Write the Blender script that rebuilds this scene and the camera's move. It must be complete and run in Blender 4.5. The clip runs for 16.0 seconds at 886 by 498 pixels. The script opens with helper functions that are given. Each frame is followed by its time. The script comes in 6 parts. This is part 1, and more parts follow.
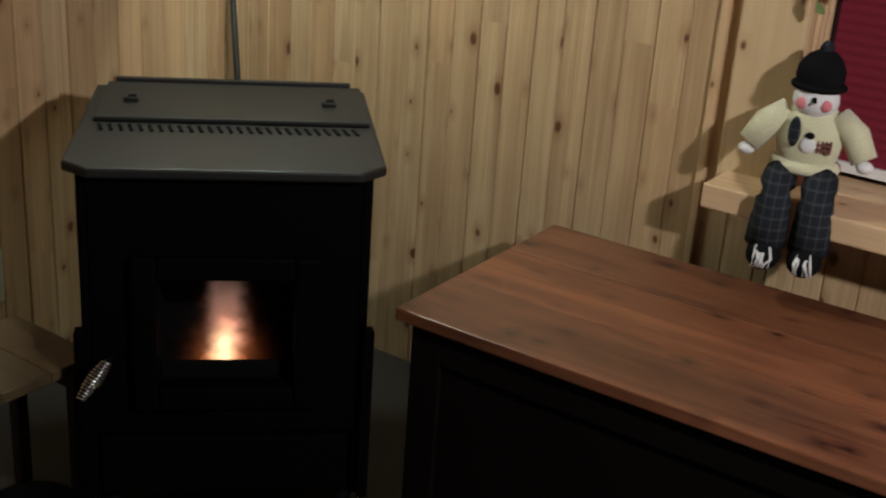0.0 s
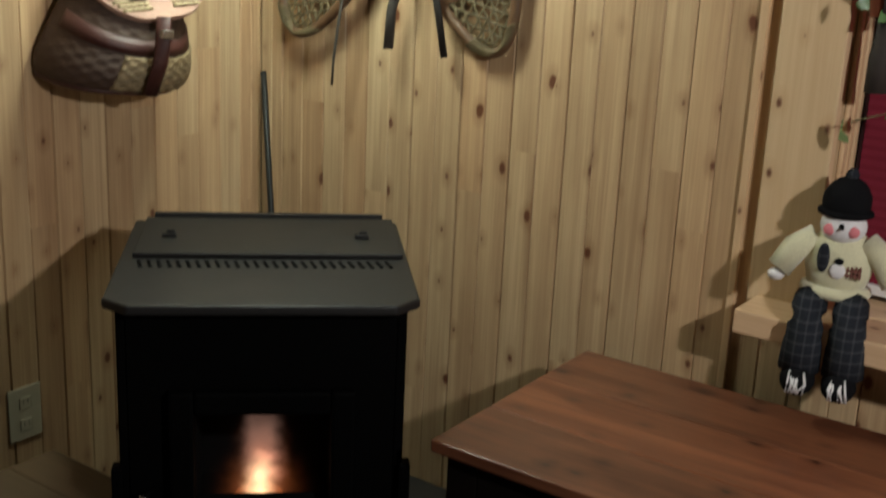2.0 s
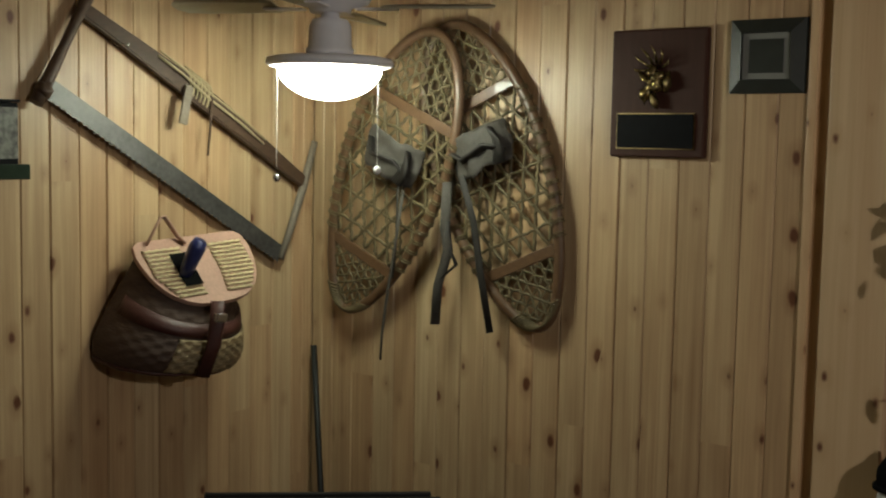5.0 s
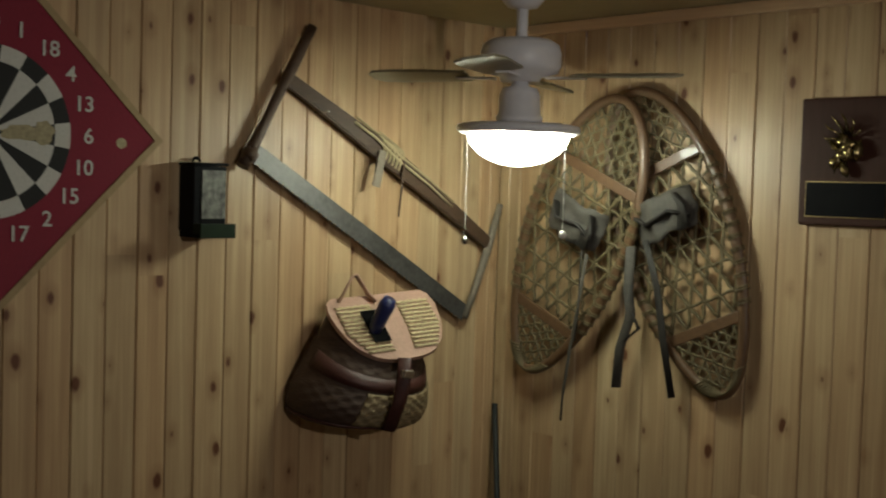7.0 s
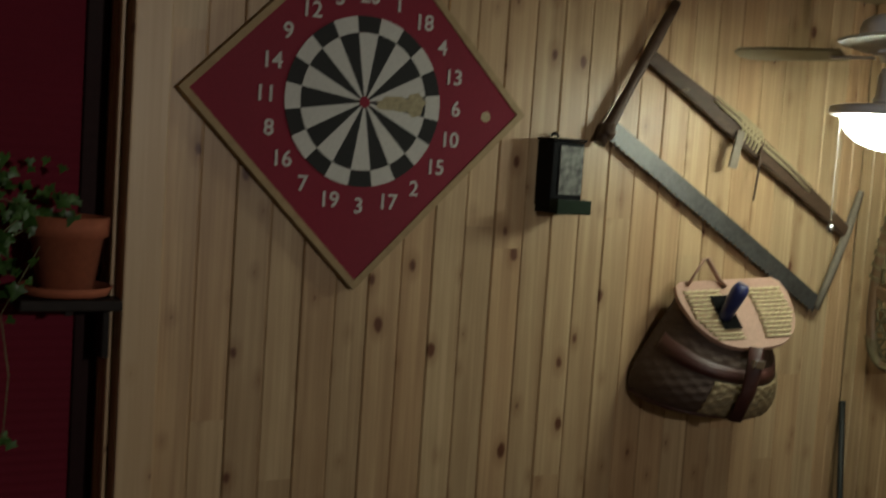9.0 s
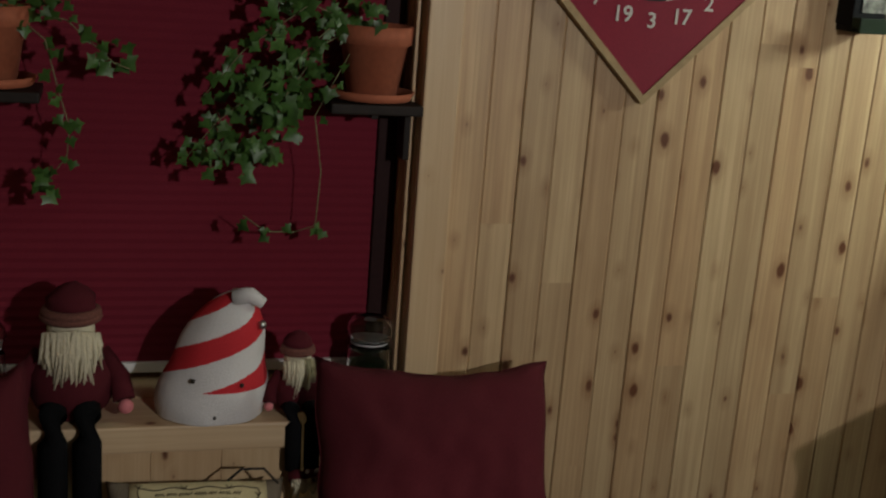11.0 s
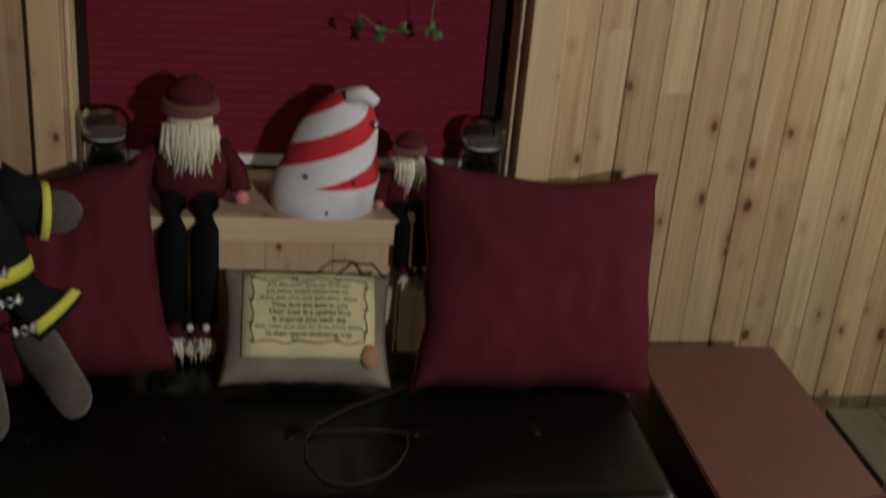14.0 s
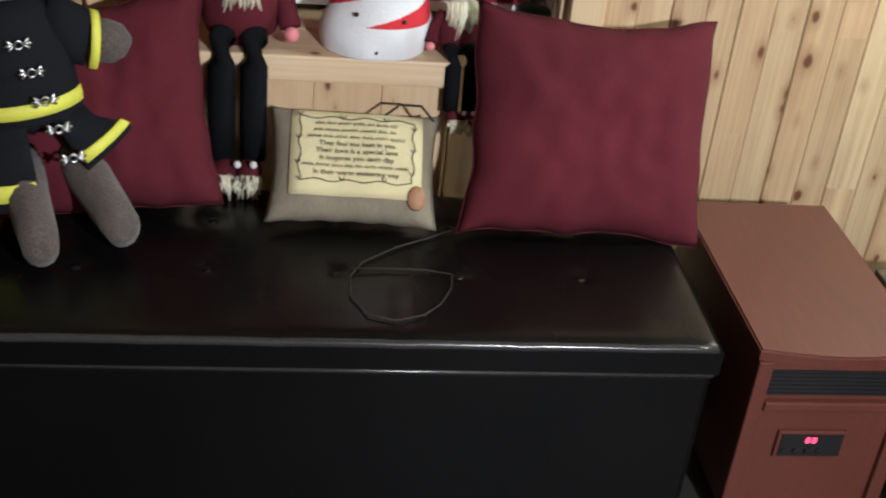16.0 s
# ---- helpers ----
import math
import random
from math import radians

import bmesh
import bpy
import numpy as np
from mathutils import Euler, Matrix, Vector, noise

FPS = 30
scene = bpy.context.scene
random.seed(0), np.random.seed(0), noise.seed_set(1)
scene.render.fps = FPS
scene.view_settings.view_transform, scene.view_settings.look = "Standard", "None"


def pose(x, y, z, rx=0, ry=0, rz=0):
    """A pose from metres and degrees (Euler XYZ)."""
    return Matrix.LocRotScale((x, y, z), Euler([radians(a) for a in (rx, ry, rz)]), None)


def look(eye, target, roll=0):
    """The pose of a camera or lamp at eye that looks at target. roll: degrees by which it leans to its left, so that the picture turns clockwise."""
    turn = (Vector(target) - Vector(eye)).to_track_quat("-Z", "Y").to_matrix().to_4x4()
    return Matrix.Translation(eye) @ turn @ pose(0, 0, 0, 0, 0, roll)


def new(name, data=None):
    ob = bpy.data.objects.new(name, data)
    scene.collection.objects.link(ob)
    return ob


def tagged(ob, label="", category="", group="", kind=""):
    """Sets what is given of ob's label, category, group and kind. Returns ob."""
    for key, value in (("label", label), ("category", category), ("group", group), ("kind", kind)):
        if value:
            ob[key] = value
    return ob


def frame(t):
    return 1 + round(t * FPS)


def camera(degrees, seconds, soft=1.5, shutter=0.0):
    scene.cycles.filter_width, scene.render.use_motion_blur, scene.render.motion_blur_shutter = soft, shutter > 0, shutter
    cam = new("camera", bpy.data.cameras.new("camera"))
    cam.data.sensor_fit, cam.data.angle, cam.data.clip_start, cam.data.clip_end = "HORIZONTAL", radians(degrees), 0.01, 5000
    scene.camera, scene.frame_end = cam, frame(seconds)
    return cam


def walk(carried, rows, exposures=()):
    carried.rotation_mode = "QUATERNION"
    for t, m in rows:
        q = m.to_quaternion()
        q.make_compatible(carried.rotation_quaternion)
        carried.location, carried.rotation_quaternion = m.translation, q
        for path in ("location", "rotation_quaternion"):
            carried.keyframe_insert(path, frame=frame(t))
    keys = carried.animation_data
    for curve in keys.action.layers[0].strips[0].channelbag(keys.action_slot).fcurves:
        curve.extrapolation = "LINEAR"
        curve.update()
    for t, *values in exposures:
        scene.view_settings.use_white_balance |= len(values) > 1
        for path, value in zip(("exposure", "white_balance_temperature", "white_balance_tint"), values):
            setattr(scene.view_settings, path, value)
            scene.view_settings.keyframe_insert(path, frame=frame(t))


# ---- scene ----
cam = camera(40.58, 16.0, soft=2.0, shutter=0.5)
ROWS = [
    (0, look((2.490, -2.501, 1.585), (1.456, -0.960, 0.839), 4.16)),
    (0.5, look((2.480, -2.500, 1.588), (1.408, -0.998, 0.818), 4.48)),
    (1, look((2.474, -2.511, 1.593), (1.376, -1.005, 0.868), 4.40)),
    (1.5, look((2.479, -2.513, 1.604), (1.377, -0.988, 0.927), 4.04)),
    (2, look((2.488, -2.520, 1.632), (1.372, -0.962, 1.058), 2.72)),
    (2.5, look((2.498, -2.529, 1.644), (1.380, -0.931, 1.201), 1.85)),
    (3, look((2.511, -2.541, 1.657), (1.379, -0.926, 1.327), 1.82)),
    (5.5, look((2.507, -2.527, 1.726), (1.212, -1.011, 1.570), 0.79)),
    (6, look((2.513, -2.545, 1.730), (1.149, -1.088, 1.600), 0.82)),
    (6.5, look((2.525, -2.558, 1.732), (1.109, -1.150, 1.618), 1.53)),
    (7, look((2.533, -2.591, 1.739), (1.073, -1.228, 1.643), 1.77)),
    (7.5, look((2.516, -2.603, 1.745), (0.989, -1.313, 1.674), 1.92)),
    (8, look((2.491, -2.616, 1.714), (0.864, -1.452, 1.678), 1.05)),
    (8.5, look((2.461, -2.648, 1.731), (0.751, -1.611, 1.697), 3.10)),
    (9, look((2.431, -2.676, 1.740), (0.685, -1.715, 1.578), 3.81)),
    (9.5, look((2.438, -2.746, 1.727), (0.682, -1.820, 1.480), 3.56)),
    (10, look((2.489, -2.757, 1.736), (0.667, -2.002, 1.399), 4.16)),
    (12.5, look((2.505, -2.675, 1.808), (0.648, -2.281, 1.177), 3.96)),
    (13, look((2.488, -2.695, 1.841), (0.634, -2.354, 1.172), 4.61)),
    (13.5, look((2.490, -2.698, 1.862), (0.650, -2.365, 1.155), 5.38)),
    (14, look((2.503, -2.691, 1.784), (0.721, -2.360, 0.939), 5.14)),
    (14.5, look((2.514, -2.652, 1.731), (0.791, -2.307, 0.777), 4.59)),
    (15, look((2.514, -2.649, 1.710), (0.837, -2.302, 0.676), 5.26)),
    (15.5, look((2.511, -2.663, 1.714), (0.830, -2.349, 0.677), 5.38)),
    (16, look((2.521, -2.686, 1.712), (0.826, -2.430, 0.682), 6.07)),
]
EXPOSURES = [(0, 0.15, 5900, 10), (1.5, 0.25, 5900, 10), (2.0, 0.0, 6000, 9), (3.0, -0.75, 6200, 9), (5.5, -1.25, 6400, 8), (7.0, -1.42, 6400, 8), (9.0, -1.33, 6300, 8), (10.0, -0.75, 6200, 8), (12.5, 0.0, 5900, 9), (14.0, 0.3, 5800, 9), (15.0, 1.35, 5500, 9), (16.0, 1.85, 5300, 8)]
walk(cam, ROWS, EXPOSURES)

# ---- world and lights ----
world = bpy.data.worlds.new("night")
scene.world = world
world.use_nodes = True
world.node_tree.nodes["Background"].inputs[0].default_value = (0.02, 0.025, 0.04, 1)
world.node_tree.nodes["Background"].inputs[1].default_value = 0.2


# a shaded lamp elsewhere in the room throws the shadows on the dolls' side
def spot(name, place, target, power, colour, size, cone):
    data = bpy.data.lights.new(name, "SPOT")
    data.energy, data.color, data.shadow_soft_size = power, colour, size
    data.spot_size, data.spot_blend = radians(cone), 0.15
    ob = new(name, data)
    ob.matrix_world = look(place, target)
    return ob


spot("shaded_room_lamp", (3.30, -1.55, 2.00), (2.95, -1.65, 0.70), 130, (1.0, 0.93, 0.84), 0.05, 179)

# ---- materials ----


def nodes_of(name):
    m = bpy.data.materials.new(name)
    m.use_nodes = True
    n = m.node_tree.nodes
    return m, n, m.node_tree.links, n["Principled BSDF"]


def ramp(n, stops):
    r = n.new("ShaderNodeValToRGB")
    e = r.color_ramp.elements
    while len(e) < len(stops):
        e.new(0.5)
    for k, (p, c) in zip(e, stops):
        k.position, k.color = p, (*c, 1)
    return r


def math_node(n, l, op, a, b):
    k = n.new("ShaderNodeMath")
    k.operation = op
    for i, v in enumerate((a, b)):
        if isinstance(v, (int, float)):
            k.inputs[i].default_value = v
        else:
            l.new(v, k.inputs[i])
    return k.outputs[0]


def shade(v, f):
    return tuple(min(1.0, c * f) for c in v)


def plain(name, colour, rough=0.6, metal=0.0, scale=40.0, vary=0.18, bump=0.1, stretch=(1, 1, 1), stain=3.0, coat=0.0, spec=0.5, sheen=0.0):
    """A surface with fine grain and broad stains, in object space."""
    m, n, l, b = nodes_of(name)
    tc = n.new("ShaderNodeTexCoord")
    mp = n.new("ShaderNodeMapping")
    mp.inputs["Scale"].default_value = stretch
    l.new(tc.outputs["Object"], mp.inputs[0])
    fine, broad = n.new("ShaderNodeTexNoise"), n.new("ShaderNodeTexNoise")
    fine.inputs["Scale"].default_value, fine.inputs["Detail"].default_value = scale, 4
    broad.inputs["Scale"].default_value, broad.inputs["Detail"].default_value = stain, 3
    l.new(mp.outputs[0], fine.inputs["Vector"])
    l.new(mp.outputs[0], broad.inputs["Vector"])
    both = math_node(n, l, "ADD", math_node(n, l, "MULTIPLY", fine.outputs[0], 0.5), math_node(n, l, "MULTIPLY", broad.outputs[0], 0.5))
    r = ramp(n, [(0.3, shade(colour, 1 - vary)), (0.7, shade(colour, 1 + vary))])
    l.new(both, r.inputs[0])
    l.new(r.outputs[0], b.inputs["Base Color"])
    b.inputs["Metallic"].default_value = metal
    rr = math_node(n, l, "ADD", math_node(n, l, "MULTIPLY", broad.outputs[0], 0.2), rough - 0.1)
    l.new(rr, b.inputs["Roughness"])
    b.inputs["Coat Weight"].default_value = coat
    b.inputs["Sheen Weight"].default_value = sheen
    if bump:
        bp = n.new("ShaderNodeBump")
        bp.inputs["Strength"].default_value, bp.inputs["Distance"].default_value = bump, 0.004
        l.new(fine.outputs[0], bp.inputs["Height"])
        l.new(bp.outputs[0], b.inputs["Normal"])
    b.inputs["Specular IOR Level"].default_value = spec
    return m


def pine(name, light, dark, knot, rough=0.45, axis=2, knots=1.0, coat=0.1, blotch=0.12, lengths=0.0):
    """Knotty boards: long grain along one object axis, ovals of dark knots, a tint of its own for each piece."""
    m, n, l, b = nodes_of(name)
    tc, info = n.new("ShaderNodeTexCoord"), n.new("ShaderNodeObjectInfo")
    # every strip and every length of it is another cut of timber
    where, cut, pick = n.new("ShaderNodeSeparateXYZ"), n.new("ShaderNodeCombineXYZ"), n.new("ShaderNodeTexWhiteNoise")
    l.new(tc.outputs["Object"], where.inputs[0])
    half = math_node(n, l, "GREATER_THAN", where.outputs[0 if axis == 2 else 1], 0.0)
    run = math_node(n, l, "ADD", math_node(n, l, "MULTIPLY", where.outputs[axis], lengths), math_node(n, l, "MULTIPLY", info.outputs["Random"], 7.0))
    run = math_node(n, l, "FLOOR", math_node(n, l, "ADD", run, math_node(n, l, "MULTIPLY", half, 0.41)), 0.0)
    l.new(math_node(n, l, "MULTIPLY", info.outputs["Random"], 97.0), cut.inputs[0])
    l.new(half, cut.inputs[1])
    l.new(run, cut.inputs[2])
    l.new(cut.outputs[0], pick.inputs["Vector"])
    shift = n.new("ShaderNodeVectorMath")
    shift.operation = "MULTIPLY_ADD"
    l.new(pick.outputs["Color"], shift.inputs[0])
    shift.inputs[1].default_value = (31.0, 17.0, 43.0)
    l.new(tc.outputs["Object"], shift.inputs[2])

    def mapped(across, lengthwise):
        k = n.new("ShaderNodeMapping")
        v = [across] * 3
        v[axis] = lengthwise
        k.inputs["Scale"].default_value = v
        l.new(shift.outputs[0], k.inputs[0])
        return k.outputs[0]

    vor = n.new("ShaderNodeTexVoronoi")
    vor.voronoi_dimensions = "2D"
    vor.inputs["Scale"].default_value = 1.0
    flat, pair = n.new("ShaderNodeSeparateXYZ"), n.new("ShaderNodeCombineXYZ")
    l.new(mapped(8.5, 5.0), flat.inputs[0])
    l.new(flat.outputs[0 if axis == 2 else 1], pair.inputs[0])
    l.new(flat.outputs[axis], pair.inputs[1])
    l.new(pair.outputs[0], vor.inputs["Vector"])
    sep = n.new("ShaderNodeSeparateColor")
    l.new(vor.outputs["Color"], sep.inputs[0])
    radius = math_node(n, l, "MULTIPLY", math_node(n, l, "MAXIMUM", math_node(n, l, "SUBTRACT", sep.outputs[0], 0.40), 0.0), 0.135 * knots)
    wob = n.new("ShaderNodeTexNoise")
    wob.inputs["Scale"].default_value = 1.0
    l.new(mapped(60, 40), wob.inputs["Vector"])
    dist = math_node(n, l, "ADD", vor.outputs["Distance"], math_node(n, l, "MULTIPLY", math_node(n, l, "SUBTRACT", wob.outputs[0], 0.5), 0.06))
    inside = math_node(n, l, "SUBTRACT", radius, dist)
    k = n.new("ShaderNodeMapRange")
    k.inputs["From Min"].default_value, k.inputs["From Max"].default_value = -0.022, 0.028
    l.new(inside, k.inputs[0])
    halo = n.new("ShaderNodeMapRange")
    halo.inputs["From Min"].default_value, halo.inputs["From Max"].default_value = -0.16, 0.02
    halo.inputs["To Max"].default_value = 0.35
    l.new(inside, halo.inputs[0])
    grain, streak = n.new("ShaderNodeTexNoise"), n.new("ShaderNodeTexNoise")
    for g, sc, d in ((grain, (150, 3.0), 5), (streak, (26, 0.8), 3)):
        g.inputs["Scale"].default_value, g.inputs["Detail"].default_value = 1.0, d
        g.inputs["Distortion"].default_value = 0.6
        l.new(mapped(*sc), g.inputs["Vector"])
    value = math_node(n, l, "ADD", math_node(n, l, "MULTIPLY", grain.outputs[0], 0.4), math_node(n, l, "MULTIPLY", streak.outputs[0], 0.6))
    value = math_node(n, l, "SUBTRACT", value, math_node(n, l, "MULTIPLY", halo.outputs[0], 0.65))
    value = math_node(n, l, "ADD", value, math_node(n, l, "MULTIPLY", math_node(n, l, "SUBTRACT", pick.outputs["Value"], 0.5), 0.12))
    stain = n.new("ShaderNodeTexNoise")
    stain.inputs["Scale"].default_value, stain.inputs["Detail"].default_value = 1.0, 4
    l.new(mapped(11, 4.5), stain.inputs["Vector"])
    value = math_node(n, l, "ADD", value, math_node(n, l, "MULTIPLY", math_node(n, l, "SUBTRACT", stain.outputs[0], 0.5), blotch))
    r = ramp(n, [(0.22, dark), (0.5, tuple((a + c) / 2 for a, c in zip(light, dark))), (0.72, light)])
    l.new(value, r.inputs[0])
    # some cuts are pinker than others
    tone, parts = n.new("ShaderNodeMix"), n.new("ShaderNodeSeparateColor")
    tone.data_type, tone.blend_type = "RGBA", "MULTIPLY"
    l.new(pick.outputs["Color"], parts.inputs[0])
    l.new(parts.outputs[1], tone.inputs["Factor"])
    l.new(r.outputs[0], tone.inputs["A"])
    tone.inputs["B"].default_value = (1.0, 0.91, 0.86, 1)
    mix = n.new("ShaderNodeMix")
    mix.data_type = "RGBA"
    l.new(k.outputs[0], mix.inputs["Factor"])
    l.new(tone.outputs["Result"], mix.inputs["A"])
    mix.inputs["B"].default_value = (*knot, 1)
    l.new(mix.outputs["Result"], b.inputs["Base Color"])
    b.inputs["Roughness"].default_value = rough
    b.inputs["Coat Weight"].default_value, b.inputs["Coat Roughness"].default_value = coat, 0.35
    bp = n.new("ShaderNodeBump")
    bp.inputs["Strength"].default_value, bp.inputs["Distance"].default_value = 0.12, 0.003
    l.new(grain.outputs[0], bp.inputs["Height"])
    l.new(bp.outputs[0], b.inputs["Normal"])
    return m


PINE = pine("knotty_pine", (0.60, 0.455, 0.265), (0.31, 0.19, 0.098), (0.115, 0.040, 0.017), knots=1.15, blotch=0.22, lengths=0.5)
PINE_TRIM = pine("pine_trim", (0.66, 0.51, 0.31), (0.50, 0.34, 0.19), (0.13, 0.05, 0.025))
PINE_SILL = pine("pine_sill", (0.68, 0.53, 0.34), (0.52, 0.36, 0.21), (0.15, 0.06, 0.03), axis=0)
CHEST_WOOD = pine("stained_wood", (0.245, 0.094, 0.043), (0.050, 0.016, 0.009), (0.014, 0.005, 0.004), rough=0.33, axis=0, knots=0.7, coat=0.35, blotch=0.55)
TABLE_WOOD = pine("table_wood", (0.095, 0.068, 0.032), (0.045, 0.030, 0.015), (0.03, 0.015, 0.008), axis=0, knots=0.5)
DARK_WOOD = plain("dark_wood", (0.02, 0.011, 0.008), 0.5, stretch=(1, 1, 0.1), scale=90, vary=0.35, coat=0.2)
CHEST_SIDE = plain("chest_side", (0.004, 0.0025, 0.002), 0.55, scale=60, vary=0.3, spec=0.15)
CEILING = plain("ceiling_paint", (0.40, 0.36, 0.22), 0.8, scale=25, vary=0.06, bump=0.15)
FLOOR = plain("floor_stone", (0.020, 0.018, 0.016), 0.6, scale=30, vary=0.3, bump=0.2)
PLASTER = plain("far_wall_wood", (0.14, 0.095, 0.055), 0.6, scale=30, vary=0.2, stretch=(8, 8, 0.4))
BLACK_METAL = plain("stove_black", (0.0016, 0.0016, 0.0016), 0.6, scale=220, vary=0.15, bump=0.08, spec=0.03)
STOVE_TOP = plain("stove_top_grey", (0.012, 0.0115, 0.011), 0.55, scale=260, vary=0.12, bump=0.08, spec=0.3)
STOVE_DARK = plain("stove_recess", (0.004, 0.004, 0.004), 0.9, vary=0.1, spec=0.05)
STEEL = plain("bright_steel", (0.55, 0.55, 0.55), 0.28, metal=1.0, scale=120, vary=0.15, bump=0.05)
LEATHER_EDGE_SHINE = plain("worn_edge_highlight", (0.03, 0.028, 0.027), 0.22, scale=180, vary=0.3, bump=0.08, spec=0.6)
LEATHER = plain("black_leather", (0.0028, 0.0026, 0.0026), 0.28, scale=260, vary=0.2, bump=0.08, spec=0.3)
HEATER_WOOD = plain("cherry_cabinet", (0.098, 0.027, 0.017), 0.45, scale=70, stretch=(0.15, 1, 1), vary=0.2, bump=0.05, coat=0.1)
HEATER_DARK = plain("heater_black", (0.009, 0.008, 0.008), 0.5)
RED_FABRIC = plain("burgundy_fabric", (0.082, 0.0125, 0.0185), 0.95, scale=420, vary=0.3, bump=0.35, spec=0.15)
BLIND_RED = plain("red_shade_fabric", (0.17, 0.017, 0.032), 0.9, scale=300, vary=0.14, bump=0.12, spec=0.15)
WHITE_PLASTIC = plain("white_plastic", (0.75, 0.74, 0.72), 0.4, vary=0.05, bump=0)
FAN_WHITE = plain("fan_white", (0.80, 0.80, 0.84), 0.4, vary=0.05, bump=0.02)
BLADE_WOOD = plain("blade_finish", (0.34, 0.31, 0.22), 0.5, scale=50, stretch=(0.2, 1, 1), vary=0.2)
SHADED_FRAME = plain("window_frame_shaded", (0.026, 0.010, 0.010), 0.6, vary=0.25, scale=60, spec=0.12)


def glow(name, colour, strength):
    m, n, l, b = nodes_of(name)
    e = n.new("ShaderNodeEmission")
    e.inputs[0].default_value, e.inputs[1].default_value = (*colour, 1), strength
    l.new(e.outputs[0], n["Material Output"].inputs[0])
    return m


BULB_GLASS = glow("lit_bowl_glass", (0.95, 1.0, 0.80), 42.0)
BULB_BAND = glow("lit_bowl_upper", (0.95, 1.0, 0.80), 200.0)
DISPLAY_RED = glow("display_red", (1.0, 0.03, 0.07), 2.2)


def glass(name, colour, rough=0.02):
    m, n, l, b = nodes_of(name)
    b.inputs["Base Color"].default_value = (*colour, 1)
    b.inputs["Roughness"].default_value = rough
    b.inputs["Transmission Weight"].default_value = 1.0
    b.inputs["IOR"].default_value = 1.45
    return m


CLEAR_GLASS = glass("clear_glass", (0.92, 0.95, 0.94))


def flame_material():
    """A clear glowing body: a white-hot heart, orange round it, a pale veil rising from it."""
    m, n, l, b = nodes_of("flame")
    tc, g, no = n.new("ShaderNodeTexCoord"), n.new("ShaderNodeSeparateXYZ"), n.new("ShaderNodeTexNoise")
    no.inputs["Scale"].default_value, no.inputs["Detail"].default_value = 26.0, 2
    l.new(tc.outputs["Object"], no.inputs["Vector"])
    off = n.new("ShaderNodeVectorMath")
    off.operation = "MULTIPLY_ADD"
    l.new(no.outputs["Color"], off.inputs[0])
    off.inputs[1].default_value = (0.030, 0.0, 0.034)
    l.new(tc.outputs["Object"], off.inputs[2])
    l.new(off.outputs[0], g.inputs[0])

    def puff(cx, cz, rx, rz, power):
        u = math_node(n, l, "POWER", math_node(n, l, "ABSOLUTE", math_node(n, l, "DIVIDE", math_node(n, l, "SUBTRACT", g.outputs[0], cx + 0.015), rx), 0.0), power)
        v = math_node(n, l, "POWER", math_node(n, l, "ABSOLUTE", math_node(n, l, "DIVIDE", math_node(n, l, "SUBTRACT", g.outputs[2], cz + 0.017), rz), 0.0), power)
        return math_node(n, l, "POWER", 2.718, math_node(n, l, "MULTIPLY", math_node(n, l, "ADD", u, v), -1.0))

    out = None
    for place, colour, strength in (((-0.004, 0.022, 0.021, 0.030, 2.0), (1.0, 0.66, 0.32), 1.1), ((0.0, 0.012, 0.046, 0.036, 2.0), (1.0, 0.24, 0.06), 0.22),
                                    ((0.010, 0.064, 0.024, 0.014, 2.0), (1.0, 0.36, 0.20), 0.42), ((0.0, 0.075, 0.030, 0.050, 2.0), (1.0, 0.30, 0.12), 0.14),
                                    ((0.0, 0.098, 0.034, 0.080, 4.0), (1.0, 0.52, 0.36), 0.095)):
        e = n.new("ShaderNodeEmission")
        e.inputs[0].default_value = (*colour, 1)
        l.new(math_node(n, l, "MULTIPLY", puff(*place), strength), e.inputs[1])
        if out is None:
            out = n.new("ShaderNodeBsdfTransparent").outputs[0]
        add = n.new("ShaderNodeAddShader")
        l.new(out, add.inputs[0])
        l.new(e.outputs[0], add.inputs[1])
        out = add.outputs[0]
    l.new(out, n["Material Output"].inputs[0])
    return m


FLAME = flame_material()
EMBER = glow("embers", (0.95, 0.22, 0.06), 0.12)

# ---- mesh helpers ----


def part(name, bm, material, parent=None, label="", smooth=False):
    me = bpy.data.meshes.new(name)
    bm.normal_update()
    bm.to_mesh(me)
    bm.free()
    for m in material if isinstance(material, (list, tuple)) else [material]:
        me.materials.append(m)
    if smooth:
        for p in me.polygons:
            p.use_smooth = True
    ob = new(name, me)
    ob.parent = parent
    return tagged(ob, label) if label else ob


def thing(name, m, label, category, group="", kind=""):
    ob = new(name)
    ob.empty_display_size = 0.05
    ob.matrix_world = m
    ob.matrix_basis = m
    return tagged(ob, label, category, group, kind)


def add_mesh(bm, verts, faces, mat=0):
    vs = [bm.verts.new(v) for v in verts]
    out = []
    for f in faces:
        try:
            k = bm.faces.new([vs[i] for i in f])
            k.material_index = mat
            out.append(k)
        except ValueError:
            pass
    return vs, out


